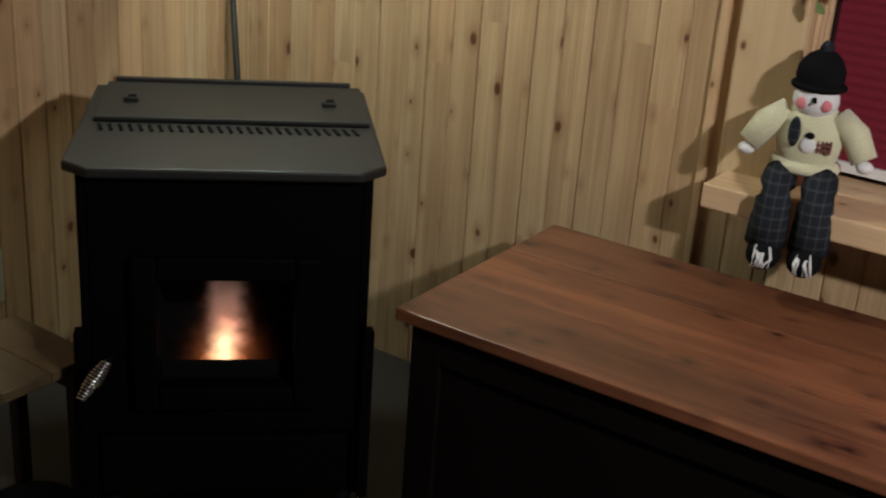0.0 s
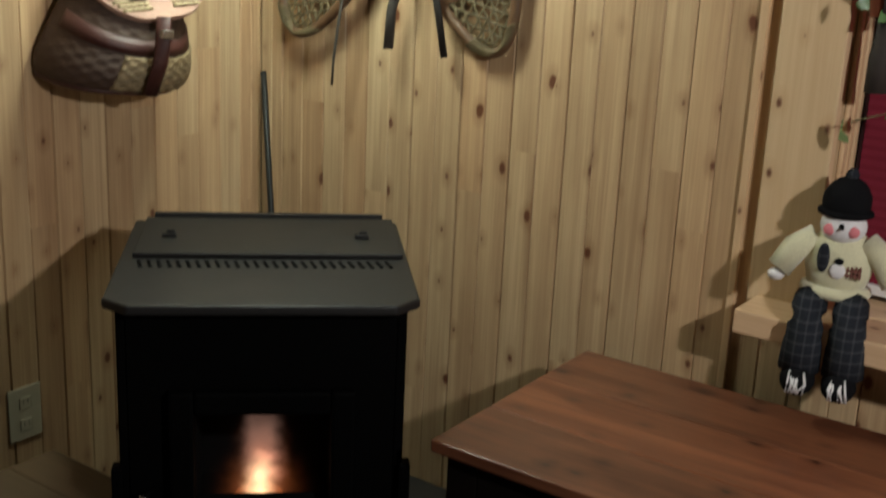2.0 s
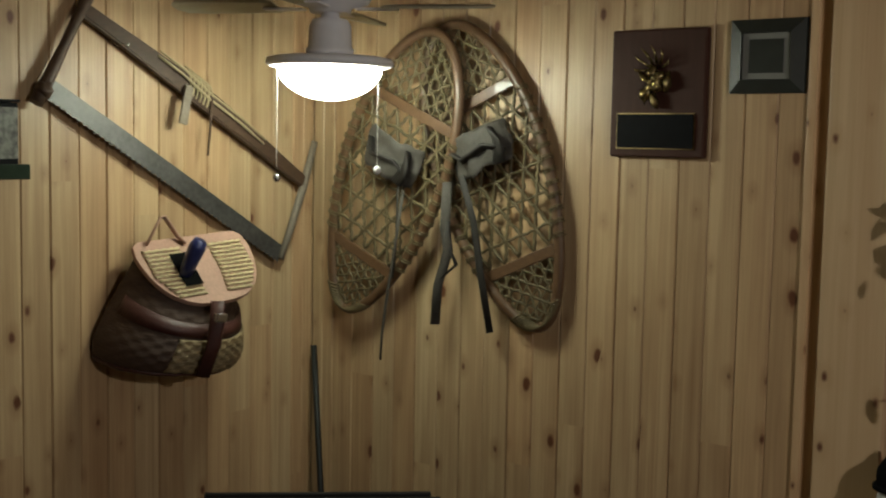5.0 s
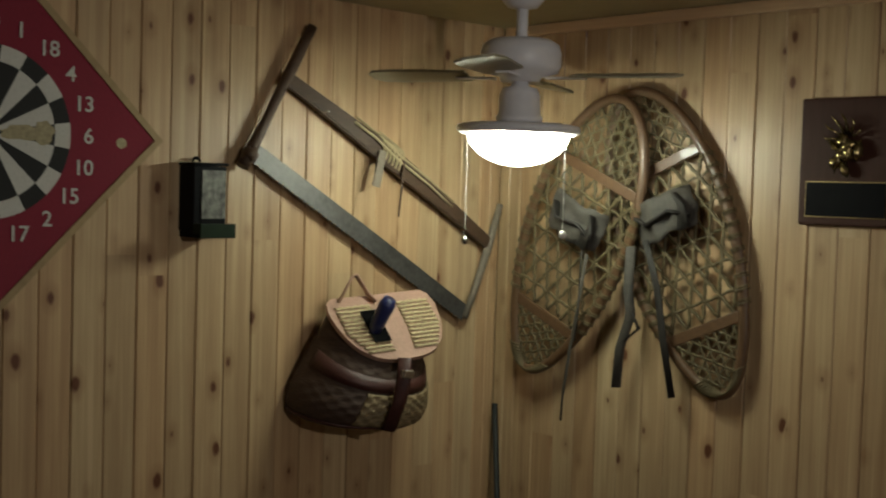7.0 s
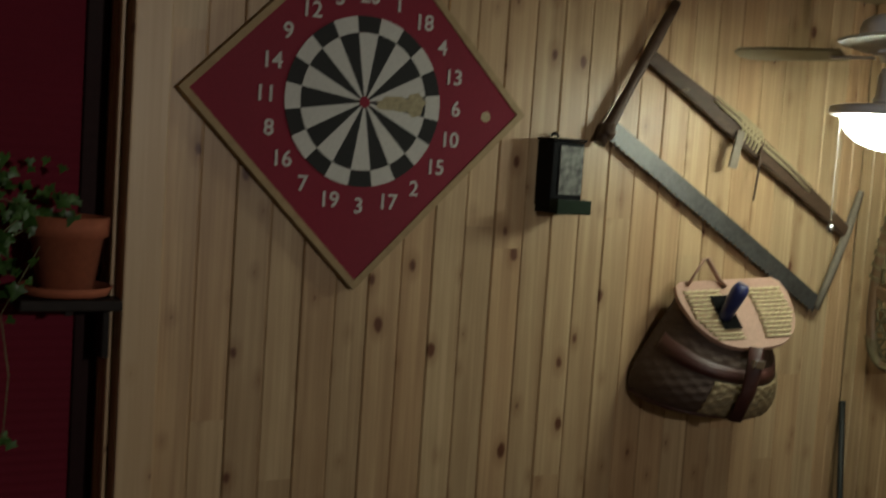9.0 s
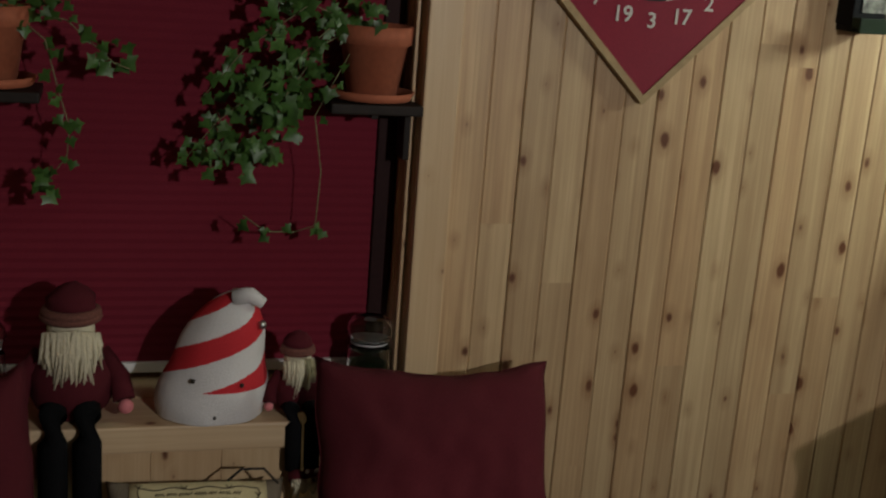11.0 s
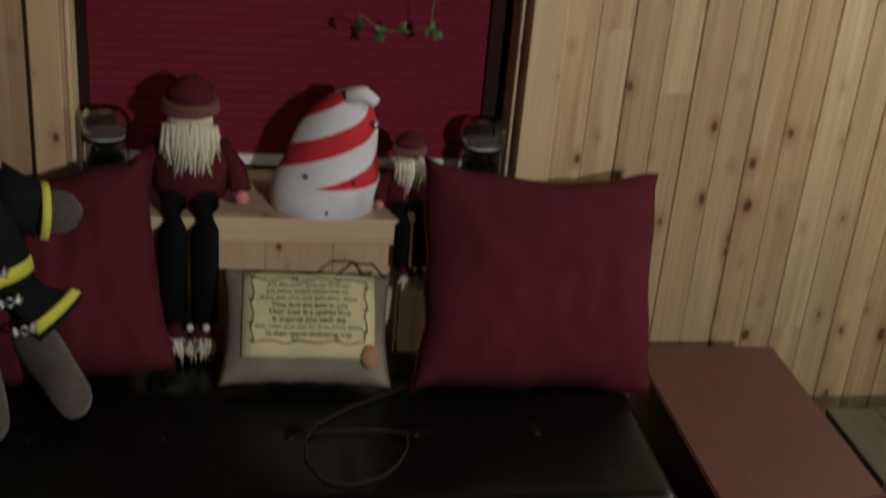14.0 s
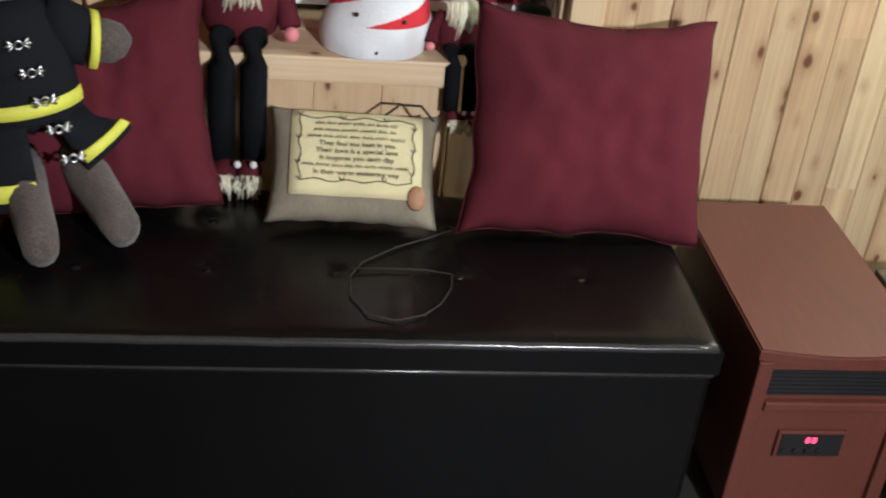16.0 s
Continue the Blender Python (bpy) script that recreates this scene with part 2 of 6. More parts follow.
def box(bm, x0, x1, y0, y1, z0, z1, bevel=0.0, mat=0, m=None):
    vs, fs = add_mesh(bm, [(x, y, z) for x in (x0, x1) for y in (y0, y1) for z in (z0, z1)],
                      [(0, 1, 3, 2), (4, 6, 7, 5), (0, 4, 5, 1), (2, 3, 7, 6), (0, 2, 6, 4), (1, 5, 7, 3)], mat)
    if bevel:
        es = list({e for f in fs for e in f.edges})
        r = bmesh.ops.bevel(bm, geom=es, offset=bevel, segments=2, profile=0.6, affect="EDGES")
        vs = list({v for f in r["faces"] for v in f.verts} | {v for v in vs if v.is_valid})
        for f in r["faces"]:
            f.material_index = mat
    if m is not None:
        bmesh.ops.transform(bm, matrix=m, verts=[v for v in vs if v.is_valid])
    return bm


def made_box(*a, **k):
    return box(bmesh.new(), *a, **k)


def tube(bm, pts, radius, seg=8, mat=0, flat=1.0, closed=False):
    """A round or flattened bar along points; radius is a number or one per point."""
    pts = [Vector(p) for p in pts]
    n = len(pts)
    rings = []
    up0 = Vector((0.13, 0.31, 0.94))
    for i, p in enumerate(pts):
        if closed:
            d = pts[(i + 1) % n] - pts[i - 1]
        else:
            d = pts[min(i + 1, n - 1)] - pts[max(i - 1, 0)]
        d.normalize()
        a = d.cross(up0)
        if a.length < 0.05:
            a = d.cross(Vector((1, 0, 0)))
        a.normalize()
        b = d.cross(a)
        r = radius[i] if isinstance(radius, (list, tuple)) else radius
        rings.append([bm.verts.new(p + r * (math.cos(k) * a + flat * math.sin(k) * b)) for k in (2 * math.pi * j / seg for j in range(seg))])
    last = n if closed else n - 1
    for i in range(last):
        p, q = rings[i], rings[(i + 1) % n]
        for j in range(seg):
            f = bm.faces.new((p[j], p[(j + 1) % seg], q[(j + 1) % seg], q[j]))
            f.material_index, f.smooth = mat, True
    if not closed:
        for ring in (rings[0][::-1], rings[-1]):
            f = bm.faces.new(ring)
            f.material_index = mat
    return bm


def lathe(bm, profile, seg=24, m=None, mat=0, squash=1.0):
    """Turns (radius, height) pairs about z."""
    rings = []
    for r, z in profile:
        rings.append([bm.verts.new((r * math.cos(a), squash * r * math.sin(a), z)) for a in (2 * math.pi * j / seg for j in range(seg))])
    for p, q in zip(rings, rings[1:]):
        for j in range(seg):
            f = bm.faces.new((p[j], p[(j + 1) % seg], q[(j + 1) % seg], q[j]))
            f.material_index, f.smooth = mat, True
    for ring in (rings[0][::-1], rings[-1]):
        f = bm.faces.new(ring)
        f.material_index = mat
    if m is not None:
        bmesh.ops.transform(bm, matrix=m, verts=[v for r in rings for v in r])
    return bm


def blob(bm, centre, radii, m=None, mat=0, rough=0.0, seg=16, freq=9.0):
    """A soft rounded lump."""
    rings = 10
    vs = [[bm.verts.new((0, 0, 0)) for _ in range(seg)] for _ in range(rings + 1)]
    for i in range(rings + 1):
        t = math.pi * (0.02 + 0.96 * i / rings)
        for j in range(seg):
            a = 2 * math.pi * j / seg
            d = Vector((math.sin(t) * math.cos(a), math.sin(t) * math.sin(a), math.cos(t)))
            k = 1 + rough * noise.noise(d * freq * 0.3 + Vector(centre) * 7)
            v = Vector((d.x * radii[0], d.y * radii[1], d.z * radii[2])) * k
            if m is not None:
                v = m @ v
            vs[i][j].co = v + Vector(centre)
    for p, q in zip(vs, vs[1:]):
        for j in range(seg):
            f = bm.faces.new((p[j], q[j], q[(j + 1) % seg], p[(j + 1) % seg]))
            f.material_index, f.smooth = mat, True
    for ring in (vs[0], vs[-1][::-1]):
        f = bm.faces.new(ring)
        f.material_index = mat
    return bm


def prism(bm, outline, y0, y1, mat=0, bevel=0.0):
    """A flat shape given in (x, z), with thickness from y0 to y1."""
    n = len(outline)
    a = [bm.verts.new((x, y0, z)) for x, z in outline]
    b = [bm.verts.new((x, y1, z)) for x, z in outline]
    fs = [bm.faces.new(a), bm.faces.new(b[::-1])]
    for i in range(n):
        fs.append(bm.faces.new((a[i], b[i], b[(i + 1) % n], a[(i + 1) % n])))
    for f in fs:
        f.material_index = mat
    bmesh.ops.recalc_face_normals(bm, faces=fs)
    if bevel:
        es = list(fs[0].edges)
        bmesh.ops.bevel(bm, geom=es, offset=bevel, segments=2, profile=0.6, affect="EDGES")
    return bm


def west(y, z, out=0.0, tilt=0.0):
    """A pose on the west wall: local x runs north, -y points into the room."""
    return pose(out, y, z, 0, tilt, 90)


def north(x, z, out=0.0, tilt=0.0):
    return pose(x, -out, z, 0, tilt, 0)


# ---- the room: corner of the two boarded walls at the origin ----
CEIL = 2.232
SOUTH, EAST = -5.0, 4.6
WIN1 = (-3.06, -2.083, 0.735, 2.05)
WIN2 = (1.695, 2.75, 0.79, 2.05)


def wall_box(name, x0, x1, y0, y1, z0, z1, mat):
    return tagged(part(name, made_box(x0, x1, y0, y1, z0, z1), mat), kind="structure")


tagged(part("floor", made_box(-0.3, EAST, SOUTH, 0.3, -0.1, 0.0), FLOOR), "dark stone-coloured floor", "floor", kind="structure")
tagged(part("ceiling", made_box(-0.3, EAST, SOUTH, 0.3, CEIL, CEIL + 0.1), CEILING), "plain cream painted ceiling", "ceiling", kind="structure")
wall_box("wall_east", EAST, EAST + 0.1, SOUTH, 0.3, 0, CEIL, PLASTER)
wall_box("wall_south", -0.3, EAST, SOUTH - 0.1, SOUTH, 0, CEIL, PLASTER)


def wall_with_window(name, lo, hi, win, m, label):
    """The solid wall behind the boards, with its window opening cut through; local x along the wall."""
    w = thing(name, m, label, "wall", kind="structure")
    y0, y1 = 0.018, 0.26
    bm = bmesh.new()
    a, b, z0, z1 = win
    box(bm, lo, a, y0, y1, 0, CEIL)
    box(bm, b, hi, y0, y1, 0, CEIL)
    box(bm, a, b, y0, y1, 0, z0)
    box(bm, a, b, y0, y1, z1, CEIL)
    part("wall_core", bm, PINE_TRIM, w)
    return w


wall_w = wall_with_window("wall_west", SOUTH, 0.25, WIN1, pose(0, 0, 0, 0, 0, 90), "wall clad in vertical knotty pine boards")
wall_n = wall_with_window("wall_north", 0.0, EAST, WIN2, pose(0, 0, 0), "wall clad in vertical knotty pine boards")

board_meshes = {}


def board_mesh(height, width):
    """One tongue-and-groove board with eased edges and a bead down the middle."""
    key = (round(height, 3), round(width, 3))
    if key in board_meshes:
        return board_meshes[key]
    h = width / 2
    prof = [(-h + 0.0008, 0.017), (-h + 0.0006, 0.0045), (-h + 0.0035, 0.0), (-0.0035, 0.0), (-0.001, 0.0028), (0.001, 0.0028), (0.0035, 0.0), (h - 0.0035, 0.0), (h - 0.0006, 0.0045), (h - 0.0008, 0.017)]
    if width < 0.08:
        prof = [prof[0], prof[1], prof[2], prof[7], prof[8], prof[9]]
    bm = bmesh.new()
    lo = [bm.verts.new((x, y, 0)) for x, y in prof]
    up = [bm.verts.new((x, y, height)) for x, y in prof]
    for i in range(len(prof) - 1):
        bm.faces.new((lo[i], lo[i + 1], up[i + 1], up[i]))
    bm.faces.new(lo[::-1])
    bm.faces.new(up)
    me = bpy.data.meshes.new("board")
    bm.to_mesh(me)
    bm.free()
    me.materials.append(PINE)
    board_meshes[key] = me
    return me


def lay_boards(wall, lo, hi, start, pitch, win):
    a, b, z0, z1 = win
    k = math.floor((lo - start) / pitch)
    while start + k * pitch < hi - 0.01:
        left, right = max(lo, start + k * pitch), min(hi, start + (k + 1) * pitch)
        k += 1
        if right - left < 0.012:
            continue
        spans = [(left, right, 0.0, CEIL)]
        if right > a and left < b:
            spans = []
            if left < a - 0.012:
                spans.append((left, a, 0.0, CEIL))
            if right > b + 0.012:
                spans.append((b, right, 0.0, CEIL))
            l2, r2 = max(left, a), min(right, b)
            if r2 - l2 > 0.012:
                spans += [(l2, r2, 0.0, z0), (l2, r2, z1, CEIL)]
        for p, q, u, v in spans:
            ob = new("board", board_mesh(v - u, q - p))
            ob.parent = wall
            ob.location = ((p + q) / 2, 0, u)


# ---- stove standing across the corner ----


def build_stove():
    s = thing("pellet_stove", pose(0.737, -0.732, 0, 0, 0, 43.5), "black steel pellet stove with a burning fire, across the corner", "stove")
    # local x to the right, -y towards the room
    w, d, top = 0.31, 0.305, 0.85
    bm = bmesh.new()
    out = [(-w, d), (w, d), (w, -d + 0.045), (w - 0.05, -d), (-w + 0.05, -d), (-w, -d + 0.045)]
    lo = [bm.verts.new((x, y, top - 0.022)) for x, y in out]
    up = [bm.verts.new((x, y, top)) for x, y in out]
    fs = [bm.faces.new(up), bm.faces.new(lo[::-1])] + [bm.faces.new((lo[i], lo[(i + 1) % 6], up[(i + 1) % 6], up[i])) for i in range(6)]
    bmesh.ops.recalc_face_normals(bm, faces=fs)
    bmesh.ops.bevel(bm, geom=list(bm.edges), offset=0.006, segments=2, affect="EDGES", profile=0.5)
    part("top_plate", bm, STOVE_TOP, s, "charcoal grey steel top")
    hop = part("hopper_lid", made_box(-w + 0.028, w - 0.012, 0.0, d - 0.012, top + 0.001, top + 0.012, bevel=0.004), STOVE_TOP, s, "charcoal grey hinged hopper lid")
    part("rear_lip", made_box(-w + 0.045, w - 0.035, d - 0.010, d + 0.006, top + 0.001, top + 0.02, bevel=0.003), STOVE_TOP, s)
    for x in (-0.215, 0.215):
        bm = made_box(x - 0.016, x + 0.016, 0.115, 0.140, top + 0.012, top + 0.022, bevel=0.003)
        box(bm, x - 0.006, x + 0.012, 0.120, 0.132, top + 0.022, top + 0.029, bevel=0.002)
        part("hinge", bm, STOVE_TOP, hop)
    for i in range(27):
        x = -0.262 + i * 0.0202
        bm = made_box(-0.0035, 0.0035, -0.022, 0.022, 0, 0.0022)
        ob = part("vent_slot", bm, STOVE_DARK, s)
        ob.matrix_basis = pose(x, -0.043, top + 0.0006, 0, 0, 12)
    # cabinet with a recessed firebox opening
    b, f = 0.285, -0.265
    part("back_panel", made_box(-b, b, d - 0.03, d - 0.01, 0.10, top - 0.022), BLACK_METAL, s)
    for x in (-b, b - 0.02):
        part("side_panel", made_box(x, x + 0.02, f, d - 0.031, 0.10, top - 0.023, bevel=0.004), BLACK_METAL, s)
    ox, z0, z1 = 0.135, 0.375, 0.615
    bm = bmesh.new()
    box(bm, -b + 0.021, -ox, f - 0.004, f + 0.02, 0.26, top - 0.024)
    box(bm, ox, b - 0.021, f - 0.004, f + 0.02, 0.26, top - 0.024)
    box(bm, -ox, ox, f - 0.004, f + 0.02, 0.26, z0)
    box(bm, -ox, ox, f - 0.004, f + 0.02, z1, top - 0.024)
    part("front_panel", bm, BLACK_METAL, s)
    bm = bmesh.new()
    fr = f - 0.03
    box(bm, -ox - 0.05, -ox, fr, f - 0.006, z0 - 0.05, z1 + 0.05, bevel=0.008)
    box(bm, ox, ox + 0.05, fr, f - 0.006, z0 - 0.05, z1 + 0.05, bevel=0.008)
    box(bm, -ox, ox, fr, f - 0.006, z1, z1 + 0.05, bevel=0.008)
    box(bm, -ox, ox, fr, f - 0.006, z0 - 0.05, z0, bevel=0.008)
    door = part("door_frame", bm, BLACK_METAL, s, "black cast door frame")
    bm = bmesh.new()
    box(bm, -ox, ox, f + 0.20, f + 0.21, z0 - 0.01, z1 + 0.01)
    box(bm, -ox - 0.01, -ox, f + 0.02, f + 0.20, z0 - 0.01, z1 + 0.01)
    box(bm, ox, ox + 0.01, f + 0.02, f + 0.20, z0 - 0.01, z1 + 0.01)
    box(bm, -ox, ox, f + 0.02, f + 0.20, z0 - 0.01, z0)
    box(bm, -ox, ox, f + 0.02, f + 0.20, z1, z1 + 0.01)
    part("firebox", bm, STOVE_DARK, s, "sooty black firebox")
    bm = bmesh.new()
    lathe(bm, [(0.045, z0), (0.05, z0 + 0.006), (0.042, z0 + 0.009)], 16, Matrix.Translation((-0.01, f + 0.09, 0)))
    part("burn_pot", bm, EMBER, s, "glowing burn pot")
    part("fire_lip", made_box(-ox + 0.001, ox - 0.001, f + 0.026, f + 0.036, z0 + 0.0005, z0 + 0.036, bevel=0.003), STOVE_DARK, s)
    # one soft-edged glowing body
    bm = made_box(-0.128, 0.128, -0.035, 0.035, 0.0, 0.222, bevel=0.018)
    flame = part("flame", bm, FLAME, s, "orange and yellow flame")
    flame.location = (-0.004, f + 0.085, z0 + 0.010)
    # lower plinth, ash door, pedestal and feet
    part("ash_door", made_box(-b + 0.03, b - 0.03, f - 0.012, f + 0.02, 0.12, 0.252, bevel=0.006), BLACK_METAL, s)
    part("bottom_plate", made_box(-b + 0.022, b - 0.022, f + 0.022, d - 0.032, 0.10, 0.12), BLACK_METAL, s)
    for x in (-b + 0.04, b - 0.04):
        for y in (f + 0.03, d - 0.07):
            bm = lathe(bmesh.new(), [(0.030, 0.0), (0.034, 0.012), (0.020, 0.05), (0.026, 0.1)], 14, Matrix.Translation((x, y, 0)))
            part("leg", bm, BLACK_METAL, s)
    for x in (-b - 0.003, b + 0.003):
        part("corner_trim", made_box(x - 0.012, x + 0.012, f - 0.022, f + 0.012, 0.10, 0.50, bevel=0.006), BLACK_METAL, s)
    # coiled spring handle on the door's left
    h = part("door_handle", tube(bmesh.new(), [(-0.20, f - 0.03, 0.46), (-0.222, f - 0.075, 0.472), (-0.245, f - 0.10, 0.440)], 0.006), BLACK_METAL, s)
    pts = []
    a0, a1 = Vector((-0.226, f - 0.085, 0.470)), Vector((-0.276, f - 0.120, 0.405))
    ax = (a1 - a0).normalized()
    e1 = ax.cross(Vector((0, 0, 1))).normalized()
    e2 = ax.cross(e1)
    for i in range(13 * 10):
        t = i / 129
        r = 0.008 + 0.007 * math.sin(math.pi * t)
        ang = 2 * math.pi * 13 * t
        pts.append(a0 + (a1 - a0) * t + r * (math.cos(ang) * e1 + math.sin(ang) * e2))
    part("spring_grip", tube(bmesh.new(), pts, 0.0022, 5), STEEL, h, "bright coiled steel grip", smooth=True)
    return s


def build_chest():
    c = thing("chest", pose(1.222, -0.148, 0, 0, 0, 1.2), "wooden chest with a glossy red-brown top, before the window", "chest")
    L, D, H = 1.12, 0.635, 0.60
    planks = ((0.0, 0.213), (0.2135, 0.425), (0.4255, D))
    for a, b in planks:
        part("top_plank", made_box(0, L, -b, -a, H - 0.026, H, bevel=0.004), CHEST_WOOD, c)
    body = part("body", made_box(0.03, L - 0.03, -D + 0.03, -0.02, 0.06, H - 0.027, bevel=0.004), CHEST_SIDE, c, "near-black sides")
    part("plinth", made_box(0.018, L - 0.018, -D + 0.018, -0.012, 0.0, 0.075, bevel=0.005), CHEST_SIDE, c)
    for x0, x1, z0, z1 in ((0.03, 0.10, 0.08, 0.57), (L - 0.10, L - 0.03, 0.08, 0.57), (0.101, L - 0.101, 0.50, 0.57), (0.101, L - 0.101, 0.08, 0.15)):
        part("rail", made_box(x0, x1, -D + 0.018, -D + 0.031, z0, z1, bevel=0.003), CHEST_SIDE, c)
    return c


def build_bench():
    b = thing("storage_bench", pose(0, 0, 0), "black tufted leather storage bench under the window", "bench")
    x0, x1, y0, y1, top, seam = 0.20, 0.765, -3.27, -1.868, 0.45, 0.381
    part("body", made_box(x0 + 0.008, x1 - 0.008, y0 + 0.008, y1 - 0.008, 0.03, seam - 0.004, bevel=0.012), LEATHER, b)
    for x in (x0 + 0.05, x1 - 0.05):
        for y in (y0 + 0.06, y1 - 0.06):
            part("foot", lathe(bmesh.new(), [(0.022, 0), (0.028, 0.03)], 12, Matrix.Translation((x, y, 0))), HEATER_DARK, b)
    # padded lid, dimpled at the buttons
    btn = [(x, y) for x in (0.345, 0.535) for y in [-2.102 - 0.2465 * i for i in range(5)]]
    nx, ny = 40, 90
    bm = bmesh.new()
    grid = []
    for i in range(nx + 1):
        row = []
        for j in range(ny + 1):
            x, y = x0 + (x1 - x0) * i / nx, y0 + (y1 - y0) * j / ny
            e = min(x - x0, x1 - x, y - y0, y1 - y)
            z = top - 0.016 * math.exp(-e / 0.010)
            for p, q in btn:
                r = math.hypot(x - p, y - q)
                z -= 0.010 * math.exp(-(r / 0.022) ** 2)
            for q in sorted({q for _, q in btn}):
                z -= 0.0022 * math.exp(-((y - q - 0.12) / 0.005) ** 2) * (1 if x > 0.60 else 0.35)
            z += 0.0012 * noise.noise(Vector((x * 14, y * 9, 0.3)))
            row.append(bm.verts.new((x, y, z)))
        grid.append(row)
    for i in range(nx):
        for j in range(ny):
            bm.faces.new((grid[i][j], grid[i + 1][j], grid[i + 1][j + 1], grid[i][j + 1])).smooth = True
    edge = [grid[i][0] for i in range(nx + 1)] + [grid[nx][j] for j in range(1, ny + 1)] + [grid[i][ny] for i in range(nx - 1, -1, -1)] + [grid[0][j] for j in range(ny - 1, 0, -1)]
    low = [bm.verts.new((v.co.x, v.co.y, seam)) for v in edge]
    for i in range(len(edge)):
        k = (i + 1) % len(edge)
        bm.faces.new((edge[k], edge[i], low[i], low[k]))
    bm.faces.new(low)
    lid = part("lid_cushion", bm, LEATHER, b, "padded button-tufted lid")
    # paler, glossier leather here paints the highlight along the worn front edge
    part("piping", tube(bmesh.new(), [(x1 - 0.002, y0 + 0.01, seam - 0.002), (x1 - 0.001, (y0 + y1) / 2, seam - 0.002), (x1 - 0.002, y1 - 0.01, seam - 0.002)], 0.0045, 8), LEATHER_EDGE_SHINE, lid)
    part("edge_welt", tube(bmesh.new(), [(x1 - 0.006, y0 + 0.012 + (y1 - y0 - 0.024) * i / 30, top - 0.013 - 0.0015 * (i % 5 == 2)) for i in range(31)], 0.0085, 10), LEATHER_EDGE_SHINE, lid)
    for p, q in btn:
        part("button", blob(bmesh.new(), (p, q, top - 0.009), (0.011, 0.011, 0.006), seg=12), LEATHER, lid)
    return b


def build_heater():
    h = thing("infrared_heater", pose(0.20, -1.457, 0, 0, 0, 0), "reddish cherry cabinet heater with a lit red display", "heater")
    # front faces +x here; width runs along -y
    W, D, H = 0.345, 0.575, 0.45
    body = part("cabinet", made_box(0.0, D - 0.012, -W + 0.012, -0.012, 0.03, H - 0.03, bevel=0.006), HEATER_WOOD, h)
    bm = bmesh.new()
    n = 10
    out = [(0.0, 0.0), (0.0, -W)] + [(D + 0.022 * math.sin(math.pi * i / n), -W + W * i / n) for i in range(n + 1)]
    lo = [bm.verts.new((x, y, H - 0.026)) for x, y in out]
    up = [bm.verts.new((x, y, H)) for x, y in out]
    k = len(out)
    fs = [bm.faces.new(up), bm.faces.new(lo)] + [bm.faces.new((lo[i], lo[(i + 1) % k], up[(i + 1) % k], up[i])) for i in range(k)]
    bmesh.ops.recalc_face_normals(bm, faces=fs)
    bmesh.ops.bevel(bm, geom=[e for e in bm.edges if abs(e.verts[0].co.z - e.verts[1].co.z) < 1e-4], offset=0.004, segments=2, affect="EDGES")
    part("top", bm, HEATER_WOOD, h)
    x = D - 0.012
    for y in (-W + 0.004, -0.034):
        part("front_post", made_box(x, x + 0.014, y, y + 0.03, 0.02, H - 0.028, bevel=0.004), HEATER_WOOD, body)
    part("grille_back", made_box(x, x + 0.004, -W + 0.036, -0.036, H - 0.112, H - 0.054), HEATER_DARK, body, "black outlet grille")
    for i in range(6):
        z = H - 0.108 + i * 0.0095
        part("grille_slat", made_box(x + 0.004, x + 0.008, -W + 0.038, -0.038, z, z + 0.003), HEATER_DARK, body)
    part("front_ledge", made_box(x, x + 0.016, -W + 0.036, -0.036, H - 0.146, H - 0.122, bevel=0.005), HEATER_WOOD, body)
    p = part("control_panel", made_box(x, x + 0.010, -W + 0.085, -0.118, 0.185, 0.252, bevel=0.003), HEATER_WOOD, body)
    part("control_face", made_box(x + 0.0105, x + 0.013, -W + 0.092, -0.125, 0.192, 0.245), HEATER_DARK, p, "black control face")
    for i in range(2):
        y = -W + 0.143 + i * 0.013
        bm = bmesh.new()
        for u0, u1, v0, v1 in ((0, 0.008, 0.0115, 0.0130), (0, 0.0016, 0.0, 0.0125), (0.0064, 0.008, 0.0, 0.0125), (0, 0.008, 0.0058, 0.0073), (0, 0.008, 0, 0.0015)):
            box(bm, x + 0.0132, x + 0.0142, y + u0, y + u1, 0.226 + v0, 0.226 + v1)
        part("display_digit", bm, DISPLAY_RED, p, "glowing red digit")
    for i in range(4):
        y = -W + 0.103 + i * 0.024
        part("button", lathe(bmesh.new(), [(0.007, 0), (0.006, 0.004)], 12, Matrix.Translation((x + 0.0132, y, 0.206)) @ pose(0, 0, 0, 0, 90, 0)), STOVE_TOP, p)
    for px in (0.05, D - 0.06):
        for y in (-W + 0.05, -0.05):
            part("caster", lathe(bmesh.new(), [(0.015, 0), (0.018, 0.015), (0.015, 0.03)], 12, Matrix.Translation((px, y, 0))), HEATER_DARK, h)
    return h


